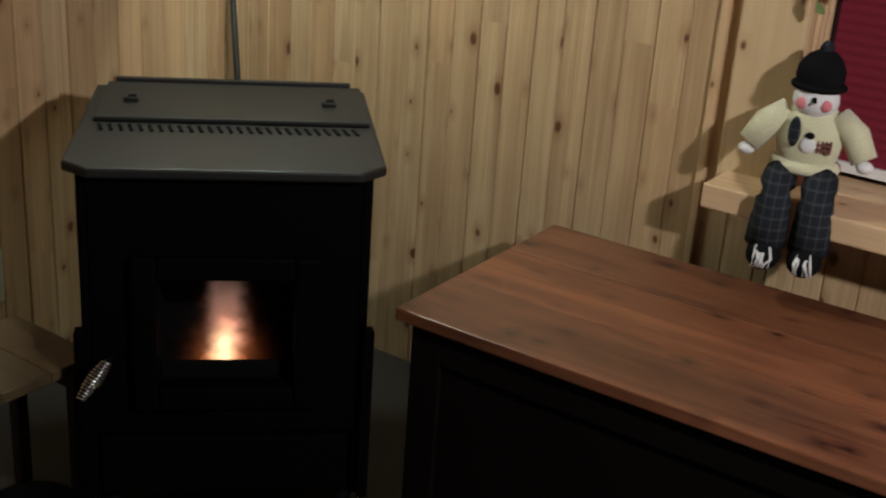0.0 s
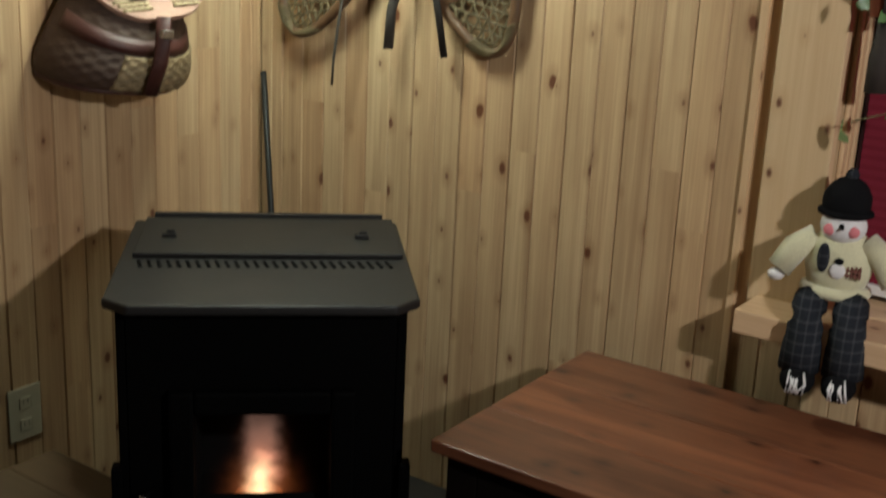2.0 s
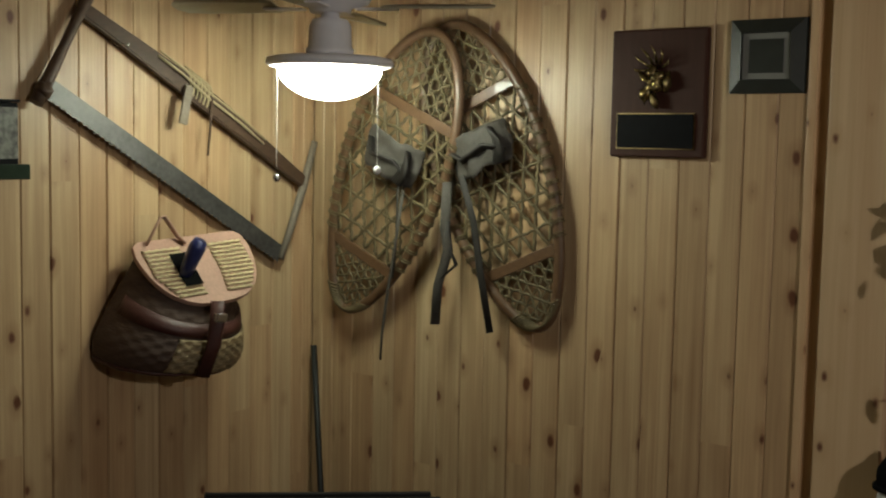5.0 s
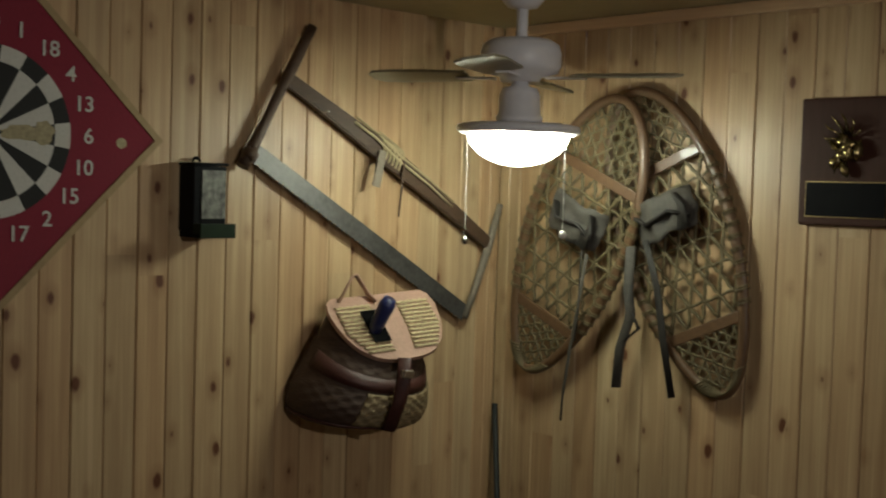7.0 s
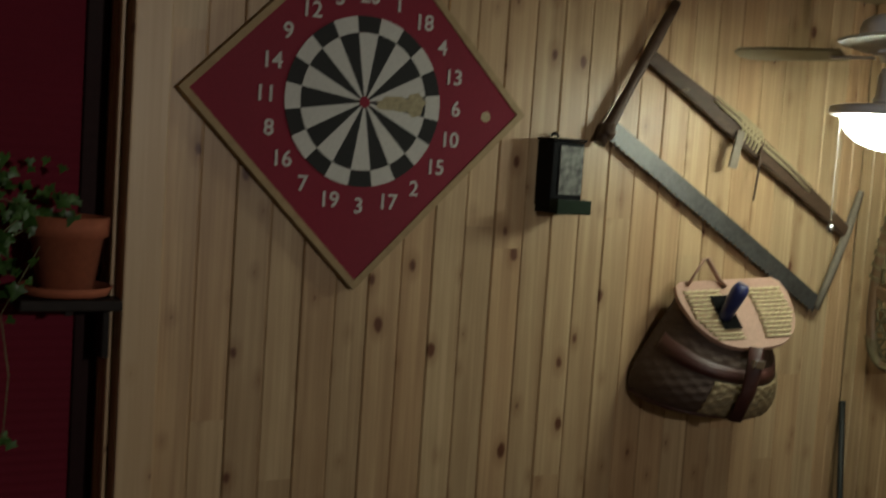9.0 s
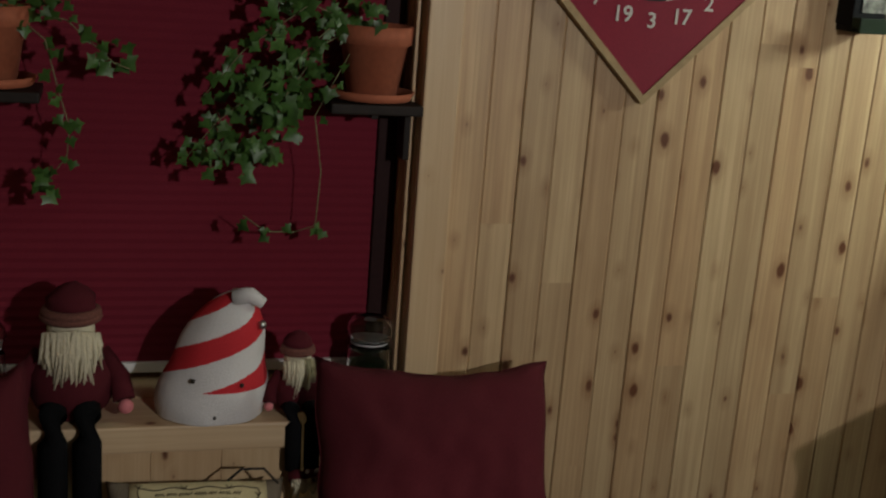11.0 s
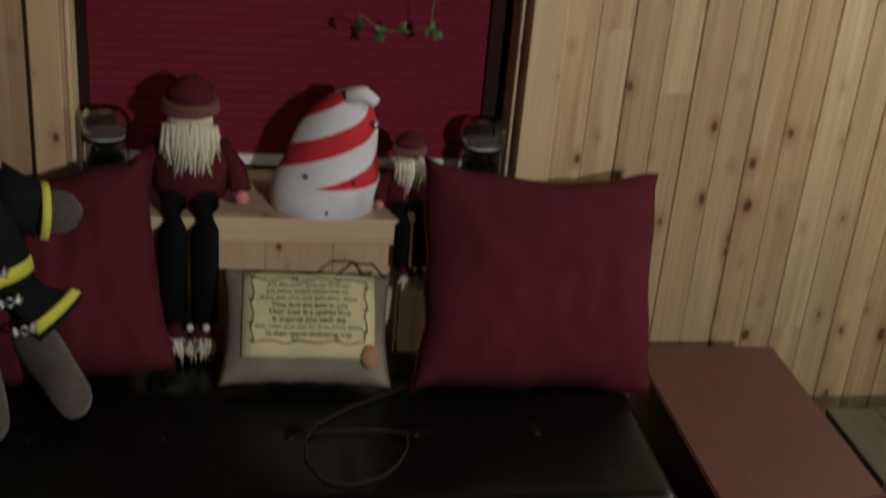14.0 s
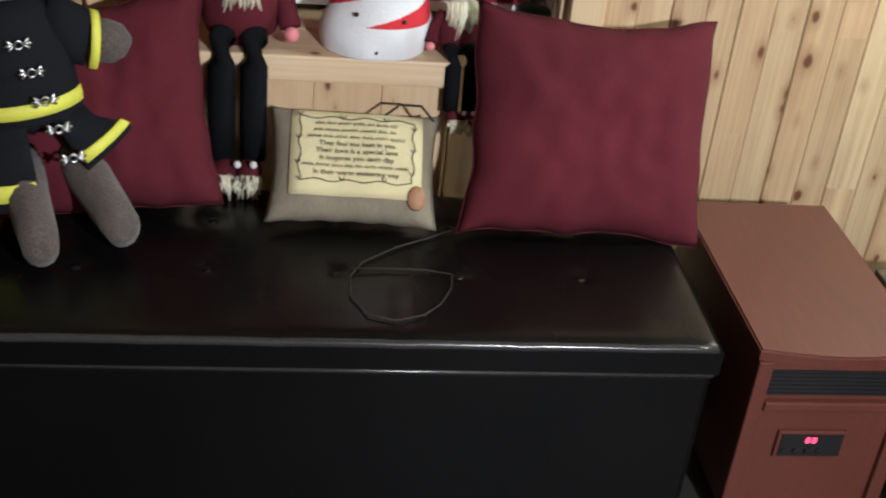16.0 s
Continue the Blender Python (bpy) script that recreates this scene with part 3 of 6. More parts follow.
def build_fan():
    f = thing("ceiling_fan", pose(0.513, -0.466, CEIL) @ Matrix.Diagonal((1.045, 1.045, 0.945, 1)), "white ceiling fan with a lit glass bowl light", "ceiling fan")
    part("canopy", lathe(bmesh.new(), [(0.055, 0.0), (0.055, -0.02), (0.035, -0.045), (0.014, -0.05)], 24), FAN_WHITE, f)
    part("downrod", lathe(bmesh.new(), [(0.0135, -0.045), (0.0135, -0.14)], 16), FAN_WHITE, f)
    part("motor_housing", lathe(bmesh.new(), [(0.02, -0.125), (0.070, -0.128), (0.088, -0.140), (0.094, -0.160), (0.094, -0.195), (0.086, -0.212), (0.05, -0.222), (0.045, -0.235)], 32), FAN_WHITE, f)
    for i in range(4):
        a = 28 + 90 * i
        m = pose(0, 0, -0.222, 0, 0, a)
        bm = box(bmesh.new(), 0.06, 0.155, -0.016, 0.016, -0.006, -0.001, bevel=0.002, m=m)
        iron = part("blade_iron", bm, FAN_WHITE, f)
        bm = bmesh.new()
        out = [(0.125, -0.042), (0.30, -0.052), (0.355, -0.045), (0.372, -0.02), (0.372, 0.02), (0.355, 0.045), (0.30, 0.052), (0.125, 0.042)]
        lo = [bm.verts.new((x, y, -0.003)) for x, y in out]
        up = [bm.verts.new((x, y, 0.003)) for x, y in out]
        bm.faces.new(up)
        bm.faces.new(lo[::-1])
        for j in range(8):
            bm.faces.new((lo[j], lo[(j + 1) % 8], up[(j + 1) % 8], up[j]))
        bmesh.ops.transform(bm, matrix=m @ pose(0, 0, 0.003, 10, 0, 0), verts=bm.verts)
        part("blade", bm, BLADE_WOOD, f)
    part("switch_housing", lathe(bmesh.new(), [(0.018, -0.230), (0.022, -0.246), (0.040, -0.252), (0.047, -0.268), (0.049, -0.318), (0.055, -0.326), (0.052, -0.340)], 28), FAN_WHITE, f)
    part("light_rim", lathe(bmesh.new(), [(0.03, -0.338), (0.12, -0.343), (0.141, -0.348), (0.144, -0.356), (0.143, -0.364), (0.136, -0.369), (0.120, -0.369)], 40), FAN_WHITE, f)
    bm = lathe(bmesh.new(), [(0.1175 * math.cos(a), -0.3695 - 0.082 * math.sin(a)) for a in (math.pi / 2 * i / 12 for i in range(12))] + [(0.004, -0.4518)], 40)
    # the bulbs sit high, behind the upper edge of the bowl
    for face in bm.faces:
        face.material_index = 1 if face.calc_center_median().z > -0.397 and len(face.verts) == 4 else 0
    part("glass_bowl", bm, [BULB_GLASS, BULB_BAND], f, "glowing white glass bowl")
    for ang, ln in ((222, 0.270), (20, 0.245)):
        x, y = 0.118 * math.cos(radians(ang)), 0.118 * math.sin(radians(ang))
        bm = bmesh.new()
        nb = int(ln / 0.006)
        for i in range(nb):
            blob(bm, (x, y, -0.371 - 0.006 * i), (0.0015, 0.0015, 0.0020), seg=5)
        ch = part("pull_chain", bm, STEEL, f, "beaded steel pull chain")
        part("pull_knob", blob(bmesh.new(), (x, y, -0.371 - ln - 0.006), (0.009, 0.009, 0.011), seg=12), STEEL if ang > 100 else WHITE_PLASTIC, ch)
    return f


build_stove()
build_chest()
build_bench()
build_heater()
build_fan()

# ---- more materials ----
IVY = plain("ivy_leaf", (0.045, 0.105, 0.019), 0.42, scale=45, vary=0.7, bump=0.1, stain=9)
STEM = plain("ivy_stem", (0.16, 0.15, 0.07), 0.7)
TERRACOTTA = plain("terracotta", (0.36, 0.105, 0.05), 0.8, scale=80, vary=0.2)
SOIL = plain("soil", (0.03, 0.02, 0.014), 0.95, vary=0.4)
SHELF_DARK = plain("dark_shelf", (0.018, 0.013, 0.011), 0.6, vary=0.3, spec=0.2)
DART_RED = plain("dartboard_red", (0.20, 0.0085, 0.027), 0.8, scale=200, vary=0.14, bump=0.15)
DART_WHITE = plain("dartboard_white", (0.55, 0.54, 0.50), 0.8, scale=160, vary=0.12, bump=0.15)
DART_BLACK = plain("dartboard_black", (0.012, 0.012, 0.012), 0.8, scale=160, vary=0.2, bump=0.15)
RAW_WOOD = plain("raw_edge_wood", (0.34, 0.24, 0.12), 0.7, scale=60, vary=0.2)
TORN = plain("torn_paper", (0.36, 0.31, 0.19), 0.9, scale=120, vary=0.4, bump=0.4)
SAW_STEEL = plain("old_saw_steel", (0.115, 0.112, 0.108), 0.5, metal=0.75, scale=70, vary=0.35, bump=0.1, stain=12)
OLD_WOOD = plain("old_dark_wood", (0.065, 0.036, 0.020), 0.6, scale=90, stretch=(0.3, 1, 1), vary=0.35, bump=0.2)
GREY_WOOD = plain("weathered_wood", (0.19, 0.16, 0.12), 0.7, scale=90, vary=0.3, bump=0.2)
ROPE = plain("pale_cord", (0.42, 0.34, 0.20), 0.9, scale=300, vary=0.25, bump=0.3)
WICKER = plain("wicker", (0.50, 0.40, 0.23), 0.7, scale=160, stretch=(0.4, 0.4, 2), vary=0.4, bump=0.3)
WICKER_MID = plain("worn_wicker", (0.24, 0.18, 0.095), 0.7, scale=110, stretch=(0.5, 0.5, 2), vary=0.6, bump=0.4, stain=20)
WICKER_DARK = plain("dark_wicker", (0.055, 0.029, 0.017), 0.7, scale=160, stretch=(0.4, 0.4, 2), vary=0.5, bump=0.3)
CREEL_TRIM = plain("tan_leather", (0.44, 0.27, 0.20), 0.7, scale=120, vary=0.2)
CREEL_BROWN = plain("brown_leather", (0.060, 0.019, 0.014), 0.5, scale=120, vary=0.3, bump=0.2)
BLUE_HANDLE = plain("navy_handle", (0.02, 0.025, 0.09), 0.35, vary=0.2)
ASH = plain("steam_bent_ash", (0.105, 0.056, 0.026), 0.45, scale=90, vary=0.3, coat=0.2)
RAWHIDE = plain("rawhide", (0.120, 0.092, 0.041), 0.6, scale=200, vary=0.35, bump=0.2)
STRAP = plain("grey_leather", (0.060, 0.053, 0.043), 0.75, scale=90, vary=0.35, bump=0.3)
STRAP_DARK = plain("dark_strap", (0.018, 0.015, 0.012), 0.7, scale=90, vary=0.3)
MAHOGANY = plain("mahogany", (0.048, 0.018, 0.012), 0.6, scale=80, stretch=(1, 1, 0.15), vary=0.25, spec=0.25)
BRASS = plain("old_brass", (0.40, 0.30, 0.14), 0.32, metal=1.0, scale=60, vary=0.4)
DARK_BRASS = plain("dark_brass", (0.26, 0.20, 0.09), 0.25, metal=0.9, scale=60, vary=0.5)
BLACK_PLATE = plain("black_plate", (0.006, 0.006, 0.007), 0.5, vary=0.2, bump=0, spec=0.06)
FRAME_BLACK = plain("black_frame", (0.025, 0.028, 0.024), 0.4, vary=0.25)
GREY_MAT = plain("grey_mat", (0.20, 0.20, 0.18), 0.8, vary=0.1)
PICTURE = plain("faded_picture", (0.10, 0.10, 0.085), 0.5, scale=70, vary=1.6, stain=40)
GREEN_DARK = plain("dark_green_tray", (0.010, 0.020, 0.010), 0.5, vary=0.3, spec=0.12)
GUNMETAL = plain("dark_rod", (0.009, 0.010, 0.009), 0.5, metal=0.2, vary=0.3)
BEIGE_PLASTIC = plain("beige_plastic", (0.40, 0.37, 0.27), 0.5, vary=0.08, bump=0)
SOCKET = plain("socket_slots", (0.16, 0.15, 0.12), 0.5, bump=0)
CREAM_KNIT = plain("cream_fleece", (0.60, 0.57, 0.38), 0.95, scale=230, vary=0.14, bump=0.6, sheen=0.4)
BLACK_FELT = plain("black_felt", (0.007, 0.007, 0.008), 0.95, scale=230, vary=0.3, bump=0.5, spec=0.06)
WHITE_FELT = plain("white_felt", (0.68, 0.66, 0.66), 0.9, scale=260, vary=0.06, bump=0.4, sheen=0.3)
PINK_FELT = plain("pink_felt", (0.62, 0.20, 0.22), 0.9, scale=200, vary=0.15, bump=0.3)
RED_FELT = plain("red_felt", (0.52, 0.018, 0.028), 0.85, scale=260, vary=0.1, bump=0.3)


def check_cloth():
    """Dark cloth with paler crossing threads every two centimetres."""
    m = plain("dark_check_cloth", (0.017, 0.019, 0.024), 0.95, spec=0.1, scale=300, vary=0.35, bump=0.3)
    n, l = m.node_tree.nodes, m.node_tree.links
    b = n["Principled BSDF"]
    g, tc = n.new("ShaderNodeSeparateXYZ"), n.new("ShaderNodeTexCoord")
    l.new(tc.outputs["Object"], g.inputs[0])
    lines = None
    for axis, pitch in ((0, 0.021), (2, 0.024)):
        k = math_node(n, l, "FRACT", math_node(n, l, "DIVIDE", g.outputs[axis], pitch), 0.0)
        k = math_node(n, l, "LESS_THAN", k, 0.22)
        lines = k if lines is None else math_node(n, l, "ADD", lines, k)
    mix = n.new("ShaderNodeMix")
    mix.data_type = "RGBA"
    l.new(math_node(n, l, "MULTIPLY", lines, 0.4), mix.inputs["Factor"])
    l.new(b.inputs["Base Color"].links[0].from_socket, mix.inputs["A"])
    mix.inputs["B"].default_value = (0.062, 0.064, 0.070, 1)
    l.new(mix.outputs["Result"], b.inputs["Base Color"])
    return m


CHECK = check_cloth()
BEARD = plain("cream_yarn", (0.66, 0.60, 0.44), 0.95, scale=200, vary=0.15, bump=0.5)
BROWN_KNIT = plain("brown_knit_band", (0.16, 0.06, 0.045), 0.95, scale=200, vary=0.4, bump=0.5)
FUR = plain("grey_brown_fur", (0.088, 0.069, 0.058), 0.95, scale=200, vary=0.5, bump=0.8, sheen=0.15, spec=0.1)
COAT = plain("black_canvas_coat", (0.009, 0.009, 0.011), 0.9, scale=300, vary=0.3, bump=0.3, spec=0.12)
HIVIZ = plain("yellow_reflective", (0.62, 0.60, 0.06), 0.6, scale=200, vary=0.1, bump=0.1)
LINEN = plain("striped_linen", (0.20, 0.165, 0.115), 0.9, scale=260, stretch=(3, 0.3, 0.3), vary=0.3, bump=0.4)
CREAM_CLOTH = plain("cream_cloth", (0.56, 0.48, 0.27), 0.9, scale=320, vary=0.08, bump=0.3)
INK = plain("dark_stitching", (0.075, 0.058, 0.038), 0.9, vary=0.2)
TWINE = plain("brown_cord", (0.022, 0.015, 0.011), 0.8, vary=0.3)
COIN = plain("wooden_disc", (0.30, 0.15, 0.07), 0.6, scale=60, vary=0.25)
LEAF_PALE = plain("pale_leaf", (0.20, 0.30, 0.13), 0.55, scale=40, vary=0.2)
rng = random.Random(7)

# ---- windows ----


def build_window(name, m, a, b, z0, z1, sill, casings, inset, label):
    """Local x along the wall. A deep pine-lined opening with a pleated red shade and a projecting sill."""
    w = thing(name, m, label, "window", kind="structure")
    depth = 0.12
    # pleated shade
    bm = bmesh.new()
    n = int((z1 - z0 - 0.03) / 0.011)
    rows = []
    for i in range(n + 1):
        z = z0 + 0.044 + i * (z1 - z0 - 0.044) / n
        y = depth + (0.0013 if i % 2 else -0.0013)
        rows.append([bm.verts.new((x, y, z)) for x in (a + inset[0], b - inset[1])])
    for p, q in zip(rows, rows[1:]):
        bm.faces.new((p[0], p[1], q[1], q[0]))
    r = bmesh.ops.extrude_face_region(bm, geom=list(bm.faces))
    bmesh.ops.translate(bm, verts=[v for v in r["geom"] if isinstance(v, bmesh.types.BMVert)], vec=(0, 0.008, 0))
    bmesh.ops.recalc_face_normals(bm, faces=bm.faces)
    part("shade", bm, BLIND_RED, w, "burgundy red pleated shade, drawn down")
    part("shade_rail", made_box(a + inset[0], b - inset[1], depth - 0.012, depth + 0.010, z0 + 0.020, z0 + 0.043, bevel=0.003), WHITE_PLASTIC, w, "white bottom rail")
    # near-black strips stand in for the jamb's shade on either side of the blind
    part("frame_side", made_box(b - inset[1] + 0.003, b - 0.0125, depth - 0.004, depth + 0.02, z0 + 0.006, z1 - 0.002, bevel=0.003), SHADED_FRAME, w, "dark strip for the shade beside the blind")
    part("frame_side", made_box(a + 0.0125, a + inset[0] - 0.001, depth - 0.004, depth + 0.02, z0 + 0.006, z1 - 0.002), SHADED_FRAME, w, "dark strip for the shade beside the blind")
    part("sash", made_box(a + 0.001, b - 0.001, 0.19, 0.22, z0 + 0.001, z1 - 0.001), SHADED_FRAME, w)
    for c0, c1, cz in casings:
        part("casing", made_box(c0, c1, -0.030, 0.0, cz, min(z1 + 0.10, CEIL - 0.01), bevel=0.004), PINE_TRIM, w)
    part("casing", made_box(a - 0.08, b + 0.08, -0.0285, 0.0, z1 + 0.002, z1 + 0.095, bevel=0.004), PINE_SILL, w)
    s0, s1, out, th = sill
    part("sill", made_box(s0, s1, -out, -0.001, z0 - th, z0 + 0.004, bevel=0.005), PINE_SILL, w)
    part("sill_board", made_box(a + 0.001, b - 0.001, 0.0, depth + 0.06, z0 + 0.0005, z0 + 0.004), PINE_SILL, w)
    for i in range(3):
        part("jamb_bead", made_box(a + 0.001, a + 0.012, 0.02 + i * 0.034, 0.042 + i * 0.034, z0 + 0.006, z1 - 0.002, bevel=0.004), PINE_TRIM, w)
        part("jamb_bead", made_box(b - 0.012, b - 0.001, 0.02 + i * 0.034, 0.042 + i * 0.034, z0 + 0.006, z1 - 0.002, bevel=0.004), PINE_TRIM, w)
    return w


build_window("window_1", pose(0, 0, 0, 0, 0, 90), *WIN1, (-2.93, -2.337, 0.16, 0.055), ((-3.125, -3.062, 0.0), (-2.081, -2.003, 0.0)), (0.034, 0.062), "pine-framed window with a burgundy shade drawn down")
build_window("window_2", pose(0, 0, 0), *WIN2, (1.575, 2.80, 0.155, 0.05), ((1.552, 1.697, 0.772), (2.752, 2.86, 0.772)), (0.02, 0.02), "pine-framed window with a burgundy shade drawn down")
apron = thing("sill_box", pose(0, 0, 0, 0, 0, 90), "pine boxed step under the window sill", "box", kind="structure")
for left_edge in (-2.933, -2.787, -2.641, -2.495):
    right_edge = min(left_edge + 0.1455, -2.342)
    part("box_board", made_box(left_edge, right_edge, -0.138, -0.001, 0.0, 0.6785, bevel=0.002), PINE_TRIM, apron)
tagged(part("corner_trim", made_box(1.497, 1.517, -0.012, -0.0005, 0.0, CEIL - 0.002, bevel=0.004), PINE_TRIM), "narrow pine trim strip", "trim", kind="structure")

tagged(part("ceiling_trim", made_box(0.02, EAST - 0.02, -0.016, -0.0005, CEIL - 0.032, CEIL - 0.001, bevel=0.005), PINE_SILL), "thin pine strip under the ceiling", "trim", kind="structure")

# ---- on the west wall ----


def letters(text, size, thick):
    c = bpy.data.curves.new("text", "FONT")
    c.body, c.size, c.extrude, c.align_x, c.align_y, c.offset = text, size, thick, "CENTER", "CENTER", size * 0.012
    ob = bpy.data.objects.new("text", c)
    scene.collection.objects.link(ob)
    bpy.context.view_layer.update()
    me = bpy.data.meshes.new_from_object(ob.evaluated_get(bpy.context.evaluated_depsgraph_get()))
    bpy.data.objects.remove(ob)
    return me


def sector(r0, r1, a0, a1, y0, y1, steps=4):
    ang = [a0 + (a1 - a0) * i / steps for i in range(steps + 1)]
    out = [(r1 * math.sin(a), r1 * math.cos(a)) for a in ang]
    out += [(r0 * math.sin(a), r0 * math.cos(a)) for a in reversed(ang)] if r0 > 0 else [(0, 0)]
    return prism(bmesh.new(), out, y0, y1)


def build_dartboard():
    d = thing("dartboard", west(-1.572, 1.836, 0.0), "red diamond-shaped dartboard with white numbers, worn", "dartboard")
    q, e = 0.415, 0.393
    part("board", prism(bmesh.new(), [(0, e), (e, 0), (0, -e), (-e, 0)], -0.024, -0.003), DART_RED, d)
    for k in range(4):
        m = Matrix.Rotation(math.pi / 2 * k, 4, "Y")
        bm = prism(bmesh.new(), [(0, q), (q, 0), (e, 0), (0, e)], -0.027, -0.001)
        bmesh.ops.transform(bm, matrix=m, verts=bm.verts)
        part("edge_strip", bm, RAW_WOOD, d)
    step = math.pi / 10
    for i, num in enumerate((20, 1, 18, 4, 13, 6, 10, 15, 2, 17, 3, 19, 7, 16, 8, 11, 14, 9, 12, 5)):
        a = step * i
        part("sector", sector(0.013, 0.150, a - step / 2, a + step / 2, -0.0262, -0.0242), DART_BLACK if i % 2 else DART_WHITE, d)
        part("ring_segment", sector(0.1505, 0.186, a - step / 2, a + step / 2, -0.0264, -0.0242), DART_WHITE if i % 2 else DART_BLACK, d)
        me = letters(str(num), 0.048, 0.0006)
        me.materials.append(DART_WHITE)
        ob = new("number", me)
        ob.parent = d
        ob.matrix_basis = pose(0.229 * math.sin(a), -0.0255, 0.229 * math.cos(a), 90, 0, 0)
    part("bull", sector(0, 0.0125, 0, 2 * math.pi - 0.001, -0.0268, -0.0242, 20), DART_RED, d)
    for cx, cz, rx, rz, s in ((0.082, 0.0, 0.046, 0.016, 1), (0.125, 0.004, 0.022, 0.024, 2), (0.05, -0.006, 0.022, 0.008, 3)):
        out = [(cx + rx * math.cos(t) * (1 + 0.5 * noise.noise(Vector((2 * math.cos(t), 2 * math.sin(t), s)))), cz + rz * math.sin(t) * (1 + 0.6 * noise.noise(Vector((3 * math.sin(t), s, t))))) for t in (2 * math.pi * i / 26 for i in range(26))]
        part("worn_patch", prism(bmesh.new(), out, -0.0272 - 0.0003 * s, -0.0265), TORN, d, "torn pale patch")
    hole = part("hang_hole", sector(0, 0.0125, 0, 2 * math.pi - 0.001, -0.0246, -0.0241, 16), TORN, d)
    hole.location = (0.310, 0, -0.010)


def build_matchbox_holder():
    b = thing("match_holder", west(-1.052, 1.612, 0.0) @ Matrix.Diagonal((0.82, 0.9, 1, 1)), "small black match holder with a green tray", "match holder")
    body = part("box", made_box(-0.055, 0.055, -0.075, 0.0, 0.015, 0.170, bevel=0.004), BLACK_PLATE, b)
    part("picture_panel", made_box(-0.030, 0.050, -0.079, -0.0755, 0.045, 0.160, bevel=0.001), PICTURE, b, "faded printed front panel")
    part("lid", made_box(-0.058, 0.058, -0.080, 0.0, 0.171, 0.178, bevel=0.002), BLACK_PLATE, b)
    part("ring", tube(bmesh.new(), [(-0.012 + 0.012 * math.cos(t), -0.02, 0.180 + 0.009 * math.sin(t)) for t in (math.pi * i / 8 for i in range(9))], 0.004, 6), BLACK_PLATE, b)
    bm = made_box(-0.058, 0.060, -0.115, -0.080, 0.0, 0.012, bevel=0.003)
    box(bm, -0.058, 0.060, -0.118, -0.112, 0.0, 0.034, bevel=0.002)
    box(bm, -0.058, -0.052, -0.112, -0.080, 0.0, 0.034, bevel=0.002)
    box(bm, 0.054, 0.060, -0.112, -0.080, 0.0, 0.034, bevel=0.002)
    part("tray", bm, GREEN_DARK, b, "dark green tray")
    part("back_plate", made_box(-0.05, 0.05, -0.080, 0.0, 0.0, 0.0145), BLACK_PLATE, b)


